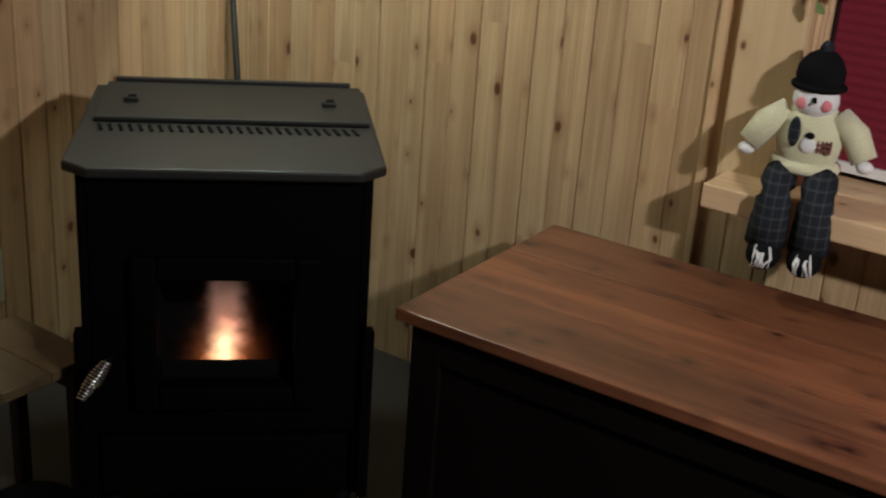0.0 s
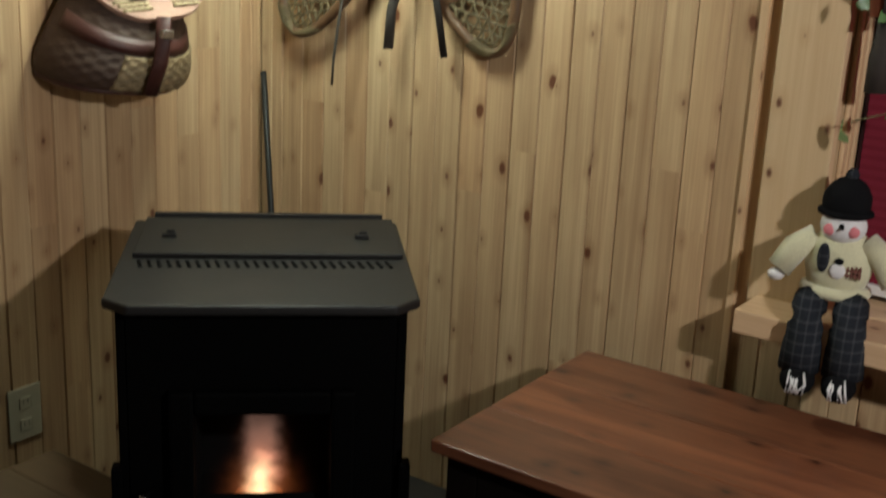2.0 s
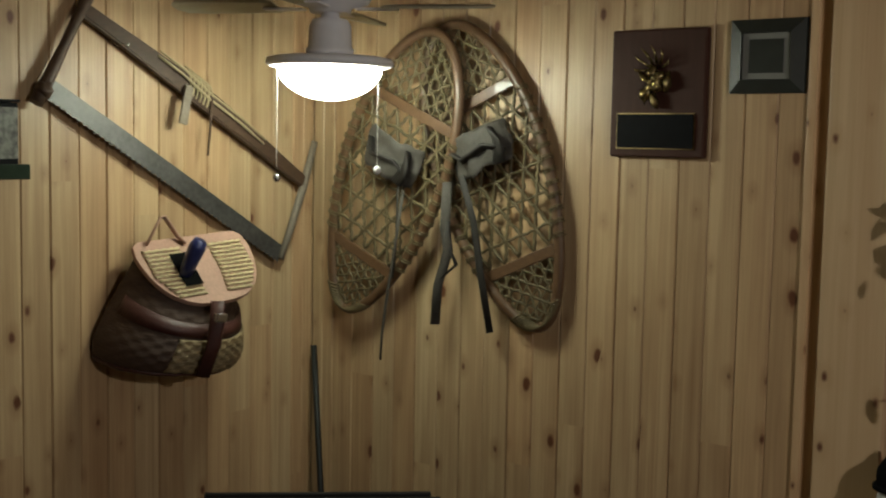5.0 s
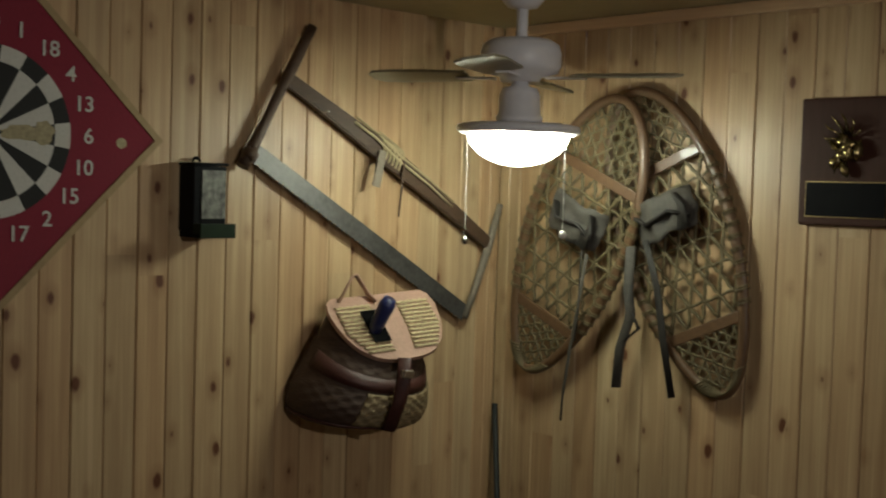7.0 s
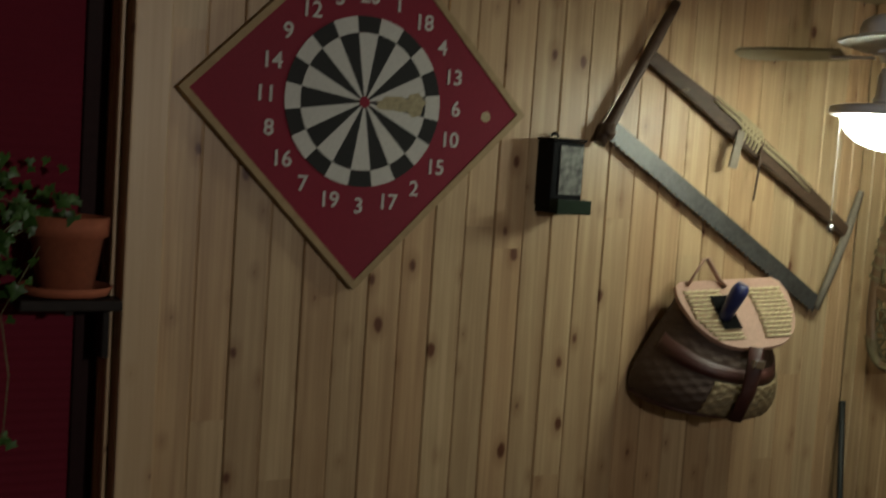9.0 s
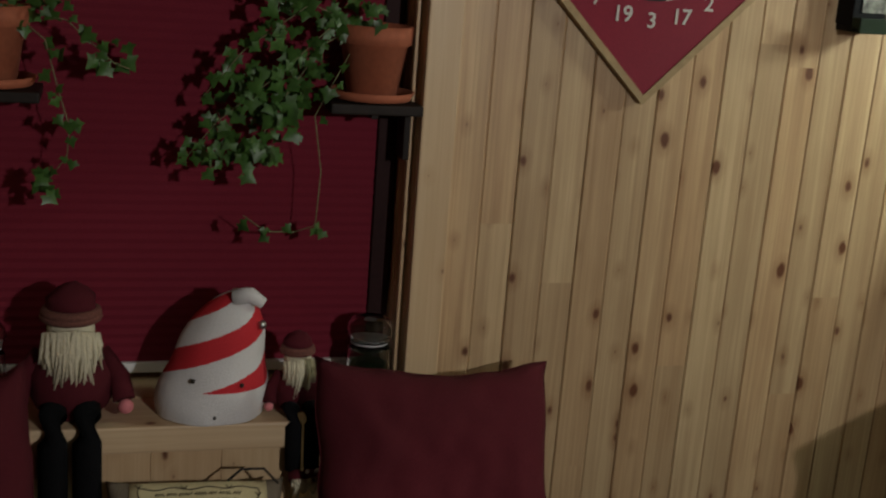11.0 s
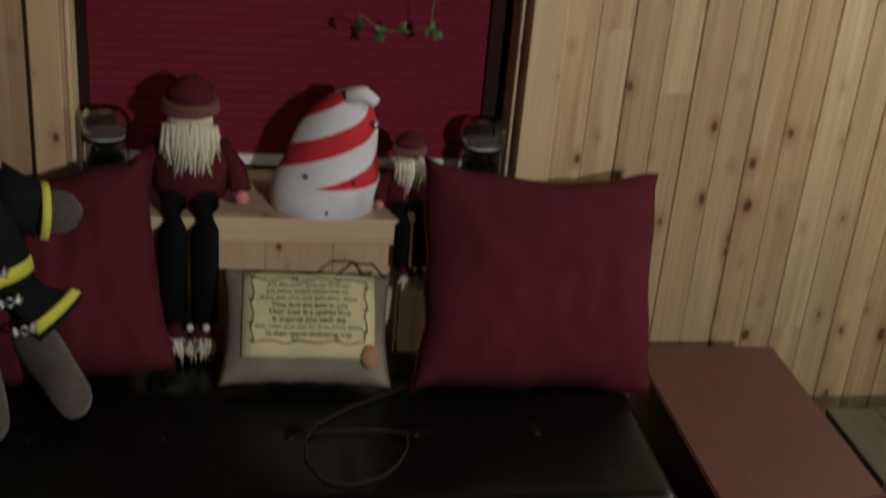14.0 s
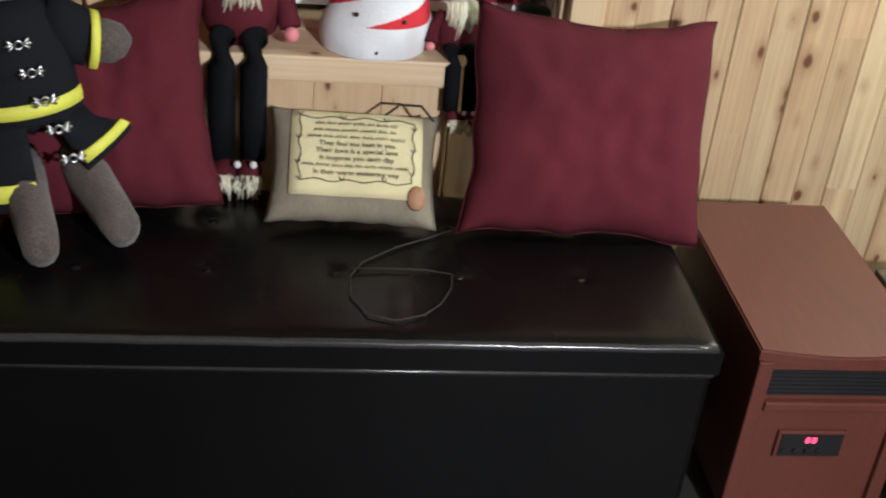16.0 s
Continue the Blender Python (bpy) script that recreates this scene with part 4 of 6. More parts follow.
def build_saw():
    s = thing("bow_saw", west(-0.5, 1.75, 0.0), "old wooden bow saw with a wide steel blade", "saw")

    def P(y, z, out):
        return Vector((y + 0.5, -out, z - 1.75))

    a, b = P(-0.905, 1.822, 0.028), P(-0.158, 1.385, 0.028)
    d = (b - a).normalized()
    up = Vector((-d.z, 0, d.x))
    bm = bmesh.new()
    n = 96
    top, low = [], []
    for i in range(n + 1):
        p = a + (b - a) * i / n
        top.append((p + up * (0.024 + 0.003 * math.sin(math.pi * i / n))))
        low.append(p - up * (0.027 - (0.006 if i % 2 else 0.0)))
    rows = [[bm.verts.new(v + Vector((0, o, 0))) for v in line] for o in (-0.001, 0.001) for line in (top, low)]
    for i in range(n):
        bm.faces.new((rows[0][i], rows[1][i], rows[1][i + 1], rows[0][i + 1]))
        bm.faces.new((rows[2][i], rows[2][i + 1], rows[3][i + 1], rows[3][i]))
        bm.faces.new((rows[0][i], rows[0][i + 1], rows[2][i + 1], rows[2][i]))
        bm.faces.new((rows[1][i], rows[3][i], rows[3][i + 1], rows[1][i + 1]))
    part("blade", bm, SAW_STEEL, s, "tarnished toothed steel blade")
    h = [P(-0.938, 1.785, 0.028), P(-0.915, 1.822, 0.028), P(-0.86, 1.925, 0.03), P(-0.80, 2.035, 0.032), P(-0.765, 2.10, 0.032), P(-0.735, 2.150, 0.03)]
    part("handle", tube(bmesh.new(), h, [0.017, 0.016, 0.012, 0.015, 0.014, 0.012], 10), OLD_WOOD, s)
    part("knuckle", blob(bmesh.new(), P(-0.918, 1.815, 0.03), (0.022, 0.024, 0.022), rough=0.3), OLD_WOOD, s)
    h = [P(-0.158, 1.372, 0.028), P(-0.115, 1.47, 0.03), P(-0.07, 1.58, 0.03), P(-0.026, 1.705, 0.03)]
    part("handle", tube(bmesh.new(), h, [0.014, 0.016, 0.018, 0.014], 8, flat=0.7), GREY_WOOD, s, "weathered grey handle")
    a, b = P(-0.812, 2.012, 0.030), P(-0.075, 1.590, 0.030)
    d = (b - a).normalized()
    up = Vector((-d.z, 0, d.x))
    bm = bmesh.new()
    n = 24
    rings = []
    for i in range(n + 1):
        t = i / n
        p = a + (b - a) * t + up * 0.012 * math.sin(math.pi * t)
        hw = 0.018 + 0.010 * math.sin(math.pi * t) ** 2
        rings.append([bm.verts.new(p + up * u * hw + Vector((0, v * 0.011, 0))) for u, v in ((1, -1), (-1, -1), (-1, 1), (1, 1))])
    for p, q in zip(rings, rings[1:]):
        for j in range(4):
            bm.faces.new((p[j], p[(j + 1) % 4], q[(j + 1) % 4], q[j]))
    bm.faces.new(rings[0])
    bm.faces.new(rings[-1][::-1])
    bmesh.ops.recalc_face_normals(bm, faces=bm.faces)
    bmesh.ops.bevel(bm, geom=[e for e in bm.edges if e.calc_face_angle(0) > 0.6], offset=0.004, segments=2, affect="EDGES")
    part("stretcher", bm, OLD_WOOD, s, "dark brown wooden stretcher")
    cord = [P(-0.60, 1.915, 0.046), P(-0.53, 1.875, 0.052), P(-0.44, 1.815, 0.050), P(-0.33, 1.755, 0.048), P(-0.24, 1.697, 0.045)]
    part("cord", tube(bmesh.new(), cord, 0.0035, 6), ROPE, s, "pale twisted cord")
    part("cord", tube(bmesh.new(), [p + Vector((0.01, 0.004, 0.012)) for p in cord], 0.003, 6), ROPE, s, "pale twisted cord")
    for k in range(7):
        p = P(-0.50 + 0.012 * k, 1.858 - 0.007 * k, 0.030)
        part("cord_wrap", tube(bmesh.new(), [p + Vector((0, 0.020 * math.sin(t), 0.036 * math.cos(t))) for t in (2 * math.pi * j / 12 for j in range(12))], 0.003, 5, closed=True), ROPE, s)
    bm = box(bmesh.new(), -0.013, 0.013, -0.004, 0.004, -0.055, 0.045, bevel=0.002, m=Matrix.Translation(P(-0.515, 1.80, 0.050)) @ pose(0, 0, 0, 0, 12, 0))
    part("toggle", bm, GREY_WOOD, s, "weathered toggle stick")
    part("toggle", tube(bmesh.new(), [P(-0.43, 1.82, 0.05), P(-0.434, 1.75, 0.05), P(-0.440, 1.665, 0.046)], [0.005, 0.004, 0.003], 6), OLD_WOOD, s)
    part("wall_hook", tube(bmesh.new(), [P(-0.70, 1.935, 0.0), P(-0.70, 1.935, 0.06)], 0.003, 6), STEEL, s)


def build_creel():
    c = thing("fishing_creel", west(-0.573, 1.128, 0.030) @ pose(0, 0, 0, 6.9, 5.9, -7.6) @ Matrix.Scale(0.948, 4), "wicker fishing creel with leather trim and a knife", "basket")

    # half-round basket: flat back at the wall, bulging front
    def ring(t):
        h = 0.218 * t
        w = 0.175 + 0.045 * math.sin(math.pi * (0.25 + 0.45 * t)) - 0.075 * t
        d = 0.165 + 0.06 * math.sin(math.pi * (0.15 + 0.55 * t)) - 0.06 * t
        if t < 0.36:
            k = 0.66 + 0.34 * math.sqrt(max(0.0, 1 - ((0.36 - t) / 0.36) ** 2))
            w, d = w * k, d * k
        return h, w, d

    def section(t, push=0.0, na=60):
        h, w, d = ring(t)
        out = []
        for j in range(na + 1):
            a = math.pi * j / na
            ca, sa = math.cos(a), math.sin(a)
            r = push
            x = -(w + r) * math.copysign(abs(ca) ** 0.9, ca)
            # the basket has sagged to one side at its foot
            x -= (1 - t) ** 1.3 * (0.045 if x < 0 else 0.012)
            out.append(Vector((x, -(d + r) * sa ** 0.9 - 0.004, h + 0.075 * (1 - sa) * t)))
        return out

    bm = bmesh.new()
    nt, na = 34, 60
    rows = []
    for i in range(nt + 1):
        pts = section(i / nt)
        for j, p in enumerate(pts):
            bump = 0.0030 * (1 if (i // 2 + j // 3) % 2 else -1) * math.sin(math.pi * (j % 3 + 0.5) / 3)
            p.y -= bump
        rows.append([bm.verts.new(p) for p in pts])
    for p, q in zip(rows, rows[1:]):
        for j in range(na):
            bm.faces.new((p[j], p[j + 1], q[j + 1], q[j])).smooth = True
        bm.faces.new((p[0], q[0], q[-1], p[-1]))
    bm.faces.new(rows[0][::-1])
    bm.faces.new(rows[-1])
    bmesh.ops.recalc_face_normals(bm, faces=bm.faces)
    part("basket", bm, WICKER_DARK, c, "dark woven wicker body")

    def band(t0, t1, push, mat, name, a0=0, a1=60, label=""):
        bm = bmesh.new()
        rs = []
        for t in (t0, (t0 + t1) / 2, t1):
            pts = section(t, push)[a0:a1 + 1]
            rs.append([bm.verts.new(p) for p in pts])
        for p, q in zip(rs, rs[1:]):
            for j in range(len(p) - 1):
                bm.faces.new((p[j], p[j + 1], q[j + 1], q[j])).smooth = True
        r = bmesh.ops.extrude_face_region(bm, geom=list(bm.faces))
        bmesh.ops.scale(bm, vec=(0.985, 0.97, 1), verts=[v for v in r["geom"] if isinstance(v, bmesh.types.BMVert)])
        bmesh.ops.recalc_face_normals(bm, faces=bm.faces)
        return part(name, bm, mat, c, label)

    band(0.0, 0.08, 0.004, CREEL_BROWN, "leather_base", label="dark brown leather base")
    # woven front panel under the band
    bm = bmesh.new()
    rows = []
    for i in range(17):
        pts = section(0.10 + 0.42 * i / 16, 0.007)[24:58]
        for j, p in enumerate(pts):
            p.y -= 0.0035 * (1 if (i // 2 + j // 2) % 2 else -1)
        rows.append([bm.verts.new(p) for p in pts])
    for p, q in zip(rows, rows[1:]):
        for j in range(len(p) - 1):
            bm.faces.new((p[j], p[j + 1], q[j + 1], q[j])).smooth = True
    r = bmesh.ops.extrude_face_region(bm, geom=list(bm.faces))
    bmesh.ops.scale(bm, vec=(0.97, 0.94, 1), verts=[v for v in r["geom"] if isinstance(v, bmesh.types.BMVert)])
    bmesh.ops.recalc_face_normals(bm, faces=bm.faces)
    part("front_panel", bm, WICKER_MID, c, "paler woven front panel")
    band(0.55, 0.71, 0.005, CREEL_BROWN, "leather_band", 4, 60, "dark brown leather band")
    # D-shaped lid, sloping towards the room
    lid_m = Matrix.Translation((0.006, -0.002, 0.340)) @ pose(0, 0, 0, 0, -10, 0) @ pose(0, 0, 0, 37, 0, 0)

    def dee(w, d, n=28):
        return [(-0.84 * w, 0.006), (-0.95 * w, -0.008)] + [(-w * math.copysign(abs(math.cos(a)) ** 0.72, math.cos(a)), -d * math.sin(a) ** 0.85 - 0.012) for a in (math.pi * i / n for i in range(n + 1))][1:-1] + [(0.95 * w, -0.008), (0.84 * w, 0.006)]

    def slab(out, z0, z1):
        bm = bmesh.new()
        lo, up = [bm.verts.new((x, y, z0)) for x, y in out], [bm.verts.new((x, y, z1)) for x, y in out]
        n = len(out)
        bm.faces.new(up)
        bm.faces.new(lo[::-1])
        for i in range(n):
            bm.faces.new((lo[i], lo[(i + 1) % n], up[(i + 1) % n], up[i]))
        bmesh.ops.recalc_face_normals(bm, faces=bm.faces)
        bmesh.ops.transform(bm, matrix=lid_m, verts=bm.verts)
        return bm

    lid = part("lid", slab(dee(0.172, 0.212), 0.0, 0.014), CREEL_TRIM, c, "tan leather-edged lid")
    for x0, x1 in ((-0.150, -0.040), (0.045, 0.150)):
        bm = bmesh.new()
        for i in range(12):
            y = -0.190 + 0.0142 * i
            k = 1.0 if y > -0.12 else 0.74 + 0.26 * (y + 0.19) / 0.07
            n = 10
            tube(bm, [((x0 + (x1 - x0) * j / n) * k, y, 0.0165 + 0.0022 * (1 if (i + j) % 2 else -1)) for j in range(n + 1)], 0.0062, 5, flat=0.6)
        bmesh.ops.transform(bm, matrix=lid_m, verts=bm.verts)
        part("wicker_panel", bm, WICKER, lid, "pale woven panel")
    bm = box(bmesh.new(), -0.082, -0.030, -0.165, -0.055, 0.0225, 0.0245, m=lid_m)
    part("lid_hole", bm, STOVE_DARK, lid, "dark opening")
    part("knife_handle", tube(bmesh.new(), [(-0.050, -0.106, 0.250), (-0.046, -0.120, 0.295), (-0.040, -0.138, 0.350), (-0.038, -0.145, 0.368)], [0.015, 0.020, 0.023, 0.017], 12), BLUE_HANDLE, c, "navy blue knife handle", smooth=True)
    part("strap", tube(bmesh.new(), [(-0.008, -0.222, 0.225), (-0.009, -0.236, 0.17), (-0.010, -0.238, 0.11), (-0.012, -0.213, 0.02)], 0.020, 8, flat=0.22), CREEL_BROWN, c, "brown leather strap")
    bm = made_box(-0.026, 0.008, -0.254, -0.240, 0.176, 0.198, bevel=0.003)
    part("buckle", bm, STEEL, c, "bright metal buckle")
    part("hanger", tube(bmesh.new(), [(-0.12, -0.02, 0.325), (-0.085, -0.012, 0.400), (-0.075, -0.01, 0.405), (-0.03, -0.02, 0.355), (-0.01, -0.035, 0.340)], 0.011, 8, flat=0.35), CREEL_TRIM, c, "tan leather hanging loop")
    part("wall_nail", tube(bmesh.new(), [(-0.08, 0.0, 0.399), (-0.08, -0.02, 0.400)], 0.003, 6), STEEL, c)


build_dartboard()
build_matchbox_holder()
build_saw()
build_creel()


def build_outlet():
    o = thing("wall_outlet", west(-0.852, 0.302), "beige double electrical outlet plate", "outlet")
    part("plate", made_box(-0.048, 0.048, -0.006, 0.0, -0.072, 0.072, bevel=0.003), BEIGE_PLASTIC, o)
    for z in (-0.03, 0.03):
        f = part("socket", made_box(-0.017, 0.017, -0.0085, -0.0062, z - 0.016, z + 0.016, bevel=0.002), BEIGE_PLASTIC, o)
        for x in (-0.007, 0.006):
            part("slot", made_box(x, x + 0.002, -0.0090, -0.0086, z - 0.003, z + 0.009), SOCKET, f)


build_outlet()
rod = tagged(part("rod", tube(bmesh.new(), [(0.155, -0.055, 0.0), (0.098, -0.045, 0.55), (0.036, -0.028, 1.108)], [0.010, 0.0095, 0.009], 10), GUNMETAL), "thin dark rod leaning in the corner", "rod")

# ---- on the north wall ----


def build_snowshoe(m, label, seed):
    s = thing("snowshoe", m, label, "snowshoe", "pair of snowshoes")
    L, W = 0.80, 0.155
    r = random.Random(seed)

    def half(t):
        """Half-width along the length: narrow rounded heel, wide rounded toe."""
        t = min(max(t, 0.0), 1.0)
        return W * (math.sin(math.pi * min(1, t * 0.93 + 0.07 * t)) ** 0.50) * (0.80 + 0.24 * t) / 1.0

    outline = []
    n = 40
    ts = [0.5 - 0.5 * math.cos(math.pi * i / n) for i in range(n + 1)]
    for t in ts:
        outline.append(Vector((half(t), -0.012, L * t)))
    for t in reversed(ts[1:-1]):
        outline.append(Vector((-half(t), -0.012, L * t)))
    frame_bar = part("frame", tube(bmesh.new(), outline, 0.0125, 10, closed=True), ASH, s, "bent ash wood frame")
    for t in (0.205, 0.735):
        w = half(t) - 0.006
        part("crossbar", made_box(-w, w, -0.018, -0.006, L * t - 0.014, L * t + 0.014, bevel=0.003), ASH, s)

    def inside(x, z, gap=0.012):
        t = z / L
        return 0.012 < t < 0.988 and abs(x) < half(t) - gap * 0.4

    bm = bmesh.new()
    for lo, hi, gap, angles, rad in ((0.22, 0.72, 0.037, (68, -68, 0), 0.0042), (0.0, 0.20, 0.024, (40, -40, 90), 0.0034), (0.745, 1.0, 0.028, (48, -48, 90), 0.0032)):
        cz = L * (lo + hi) / 2
        for ang in angles:
            d = Vector((math.cos(radians(ang)), 0, math.sin(radians(ang))))
            nrm = Vector((-d.z, 0, d.x))
            for k in range(-16, 17):
                if ang == 0 and k % 2:
                    continue
                base = Vector((0, -0.012, cz)) + nrm * (k * gap + r.uniform(-0.003, 0.003))
                run = []
                for j in range(-34, 35):
                    p = base + d * j * 0.012
                    if inside(p.x, p.z) and L * lo < p.z < L * hi:
                        run.append(p + Vector((0, 0.0024 * (1 if (j + k) % 2 else -1), r.uniform(-0.003, 0.003))))
                    elif len(run) > 1:
                        tube(bm, run, rad, 4)
                        run = []
                    else:
                        run = []
                if len(run) > 1:
                    tube(bm, run, rad, 4)
    tagged(part("webbing", bm, RAWHIDE, s, "yellowed rawhide lacing"), kind="stuff")
    bm = bmesh.new()
    for i in range(26):
        t = 0.24 + 0.46 * (i // 2) / 12.0
        sgn = 1 if i % 2 else -1
        c = Vector((sgn * half(t), -0.012, L * t))
        for o in (-0.0035, 0.0035):
            tube(bm, [c + Vector((0.0150 * math.cos(a), 0.0150 * math.sin(a), o)) for a in (2 * math.pi * j / 10 for j in range(10))], 0.0022, 4, closed=True)
    for i in range(22):
        t = 0.5 - 0.5 * math.cos(math.pi * (0.02 + 0.13 * (i // 2) / 10))
        sgn = 1 if i % 2 else -1
        c = Vector((sgn * half(t), -0.012, L * t))
        tube(bm, [c + Vector((0.0145 * math.cos(a), 0.0145 * math.sin(a), 0.003 * math.cos(a))) for a in (2 * math.pi * j / 10 for j in range(10))], 0.0030, 4, closed=True)
    tagged(part("lashing", bm, RAWHIDE, frame_bar, "pale lacing round the frame"), kind="stuff")
    # crumpled toe binding and hanging straps
    bm = bmesh.new()
    g = [[None] * 13 for _ in range(9)]
    for i in range(9):
        for j in range(13):
            u, v = i / 8 - 0.5, j / 12 - 0.5
            g[i][j] = bm.verts.new((v * 0.165 * (1 - 0.2 * abs(u)), -0.030 - 0.030 * math.cos(math.pi * v) + 0.016 * noise.noise(Vector((u * 3, v * 5, seed))), L * 0.575 + u * 0.105 + 0.02 * noise.noise(Vector((v * 4, u * 2, seed + 5)))))
    for i in range(8):
        for j in range(12):
            bm.faces.new((g[i][j], g[i][j + 1], g[i + 1][j + 1], g[i + 1][j])).smooth = True
    r2 = bmesh.ops.extrude_face_region(bm, geom=list(bm.faces))
    bmesh.ops.translate(bm, verts=[v for v in r2["geom"] if isinstance(v, bmesh.types.BMVert)], vec=(0, 0.004, 0))
    bmesh.ops.recalc_face_normals(bm, faces=bm.faces)
    part("binding", bm, STRAP, s, "crumpled grey leather binding")
    bm = bmesh.new()
    tube(bm, [(0.05, -0.045, L * 0.62), (0.062, -0.06, L * 0.57), (0.05, -0.055, L * 0.51)], 0.016, 8, flat=0.4)
    tube(bm, [(-0.06, -0.05, L * 0.60), (-0.03, -0.07, L * 0.56), (0.03, -0.066, L * 0.575), (0.07, -0.05, L * 0.54)], 0.013, 8, flat=0.4)
    part("buckle_strap", bm, STRAP_DARK, s)
    return s


def straps_for(s, runs):
    for pts, rad, mat in runs:
        part("strap", tube(bmesh.new(), pts, rad, 8, flat=0.35), mat, s, "hanging leather strap")


left = build_snowshoe(pose(0.185, -0.046, 1.240, 0, 23.5, 0) @ Matrix.Diagonal((1.24, 1, 1.03, 1)), "wooden snowshoe with rawhide webbing, crossed in front", 3)
straps_for(left, [([(0.045, -0.05, 0.43), (0.075, -0.045, 0.33), (0.100, -0.042, 0.25), (0.118, -0.04, 0.17)], 0.007, STRAP_DARK)])
right = build_snowshoe(pose(0.838, -0.014, 1.252, 0, -23.5, 0) @ Matrix.Diagonal((1.22, 1, 1.04, 1)), "wooden snowshoe with rawhide webbing, crossed behind", 11)
straps_for(right, [([(-0.05, -0.06, 0.42), (-0.062, -0.05, 0.30), (-0.088, -0.045, 0.18), (-0.115, -0.04, 0.03)], 0.009, STRAP_DARK),
                   ([(-0.09, -0.06, 0.42), (-0.135, -0.055, 0.32), (-0.15, -0.05, 0.26), (-0.205, -0.05, 0.19), (-0.245, -0.05, 0.10)], 0.012, STRAP),
                   ([(-0.12, -0.055, 0.33), (-0.17, -0.055, 0.24), (-0.20, -0.05, 0.20), (-0.14, -0.05, 0.22), (-0.15, -0.05, 0.30)], 0.005, STRAP_DARK)])
part("strap", tube(bmesh.new(), [(0.075, -0.055, 0.40), (0.10, -0.05, 0.26), (0.125, -0.05, 0.13), (0.145, -0.045, 0.02), (0.165, -0.045, -0.045)], 0.009, 8, flat=0.35), STRAP, left, "hanging leather strap")


def build_plaque():
    p = thing("award_plaque", north(1.139, 1.836), "dark mahogany award plaque with brass emblem", "plaque")
    part("backing", made_box(-0.124, 0.124, -0.020, 0.0, -0.149, 0.149, bevel=0.006), MAHOGANY, p)
    part("plate_border", made_box(-0.104, 0.100, -0.023, -0.0205, -0.130, -0.046), BRASS, p, "thin brass border")
    part("name_plate", made_box(-0.1015, 0.0975, -0.0255, -0.0235, -0.1275, -0.0485), BLACK_PLATE, p, "blank black name plate")
    bm = bmesh.new()
    r = random.Random(5)
    for i in range(13):
        a = r.uniform(0, 6.28)
        rad = r.uniform(0.008, 0.042)
        c = (rad * math.cos(a) * 0.85, -0.032, 0.030 + rad * math.sin(a) * 1.25)
        blob(bm, c, (r.uniform(0.006, 0.016), 0.012, r.uniform(0.009, 0.022)), m=Matrix.Rotation(r.uniform(-1, 1), 3, "Y"), rough=0.9, seg=10, freq=14)
    for i in range(6):
        a = 0.5 + i * 0.5
        tube(bm, [(0.02 * math.cos(a), -0.03, 0.05 + 0.02 * math.sin(a)), (0.045 * math.cos(a), -0.045, 0.045 + 0.05 * math.sin(a)), (0.055 * math.cos(a + 0.3), -0.04, 0.05 + 0.062 * math.sin(a))], [0.004, 0.003, 0.001], 6)
    part("emblem", bm, DARK_BRASS, p, "cast dark brass emblem")


def build_picture():
    p = thing("picture_frame", north(1.402, 1.915), "small black picture frame with grey mat", "picture frame")
    for k in range(4):
        bm = bmesh.new()
        w, h = 0.087, 0.081
        x, z = (w, h) if k % 2 == 0 else (h, w)
        o = 0.030
        add_mesh(bm, [(-x, 0, z), (x, 0, z), (x - o, 0, z - o), (-x + o, 0, z - o), (-x, -0.012, z), (x, -0.012, z), (x - o, -0.024, z - o), (-x + o, -0.024, z - o)],
                 [(0, 1, 2, 3), (4, 7, 6, 5), (0, 4, 5, 1), (3, 2, 6, 7), (0, 3, 7, 4), (1, 5, 6, 2)])
        bmesh.ops.recalc_face_normals(bm, faces=bm.faces)
        bmesh.ops.transform(bm, matrix=Matrix.Rotation(math.pi / 2 * k, 4, "Y"), verts=bm.verts)
        part("frame_side", bm, FRAME_BLACK, p)
    part("mat_board", made_box(-0.056, 0.056, -0.016, -0.004, -0.050, 0.050), GREY_MAT, p, "grey mat")
    part("print", made_box(-0.040, 0.040, -0.0185, -0.0165, -0.037, 0.037), FRAME_BLACK, p, "dark print")


build_plaque()
build_picture()

# ---- soft things ----


def slack(u, v, seed):
    """Uneven pull of the cover along its seams."""
    e = max(abs(u), abs(v)) ** 4
    return 0.011 * e * noise.noise(Vector((u * 3.1, v * 3.1, seed))), 0.011 * e * noise.noise(Vector((u * 3.1, v * 3.1, seed + 9)))


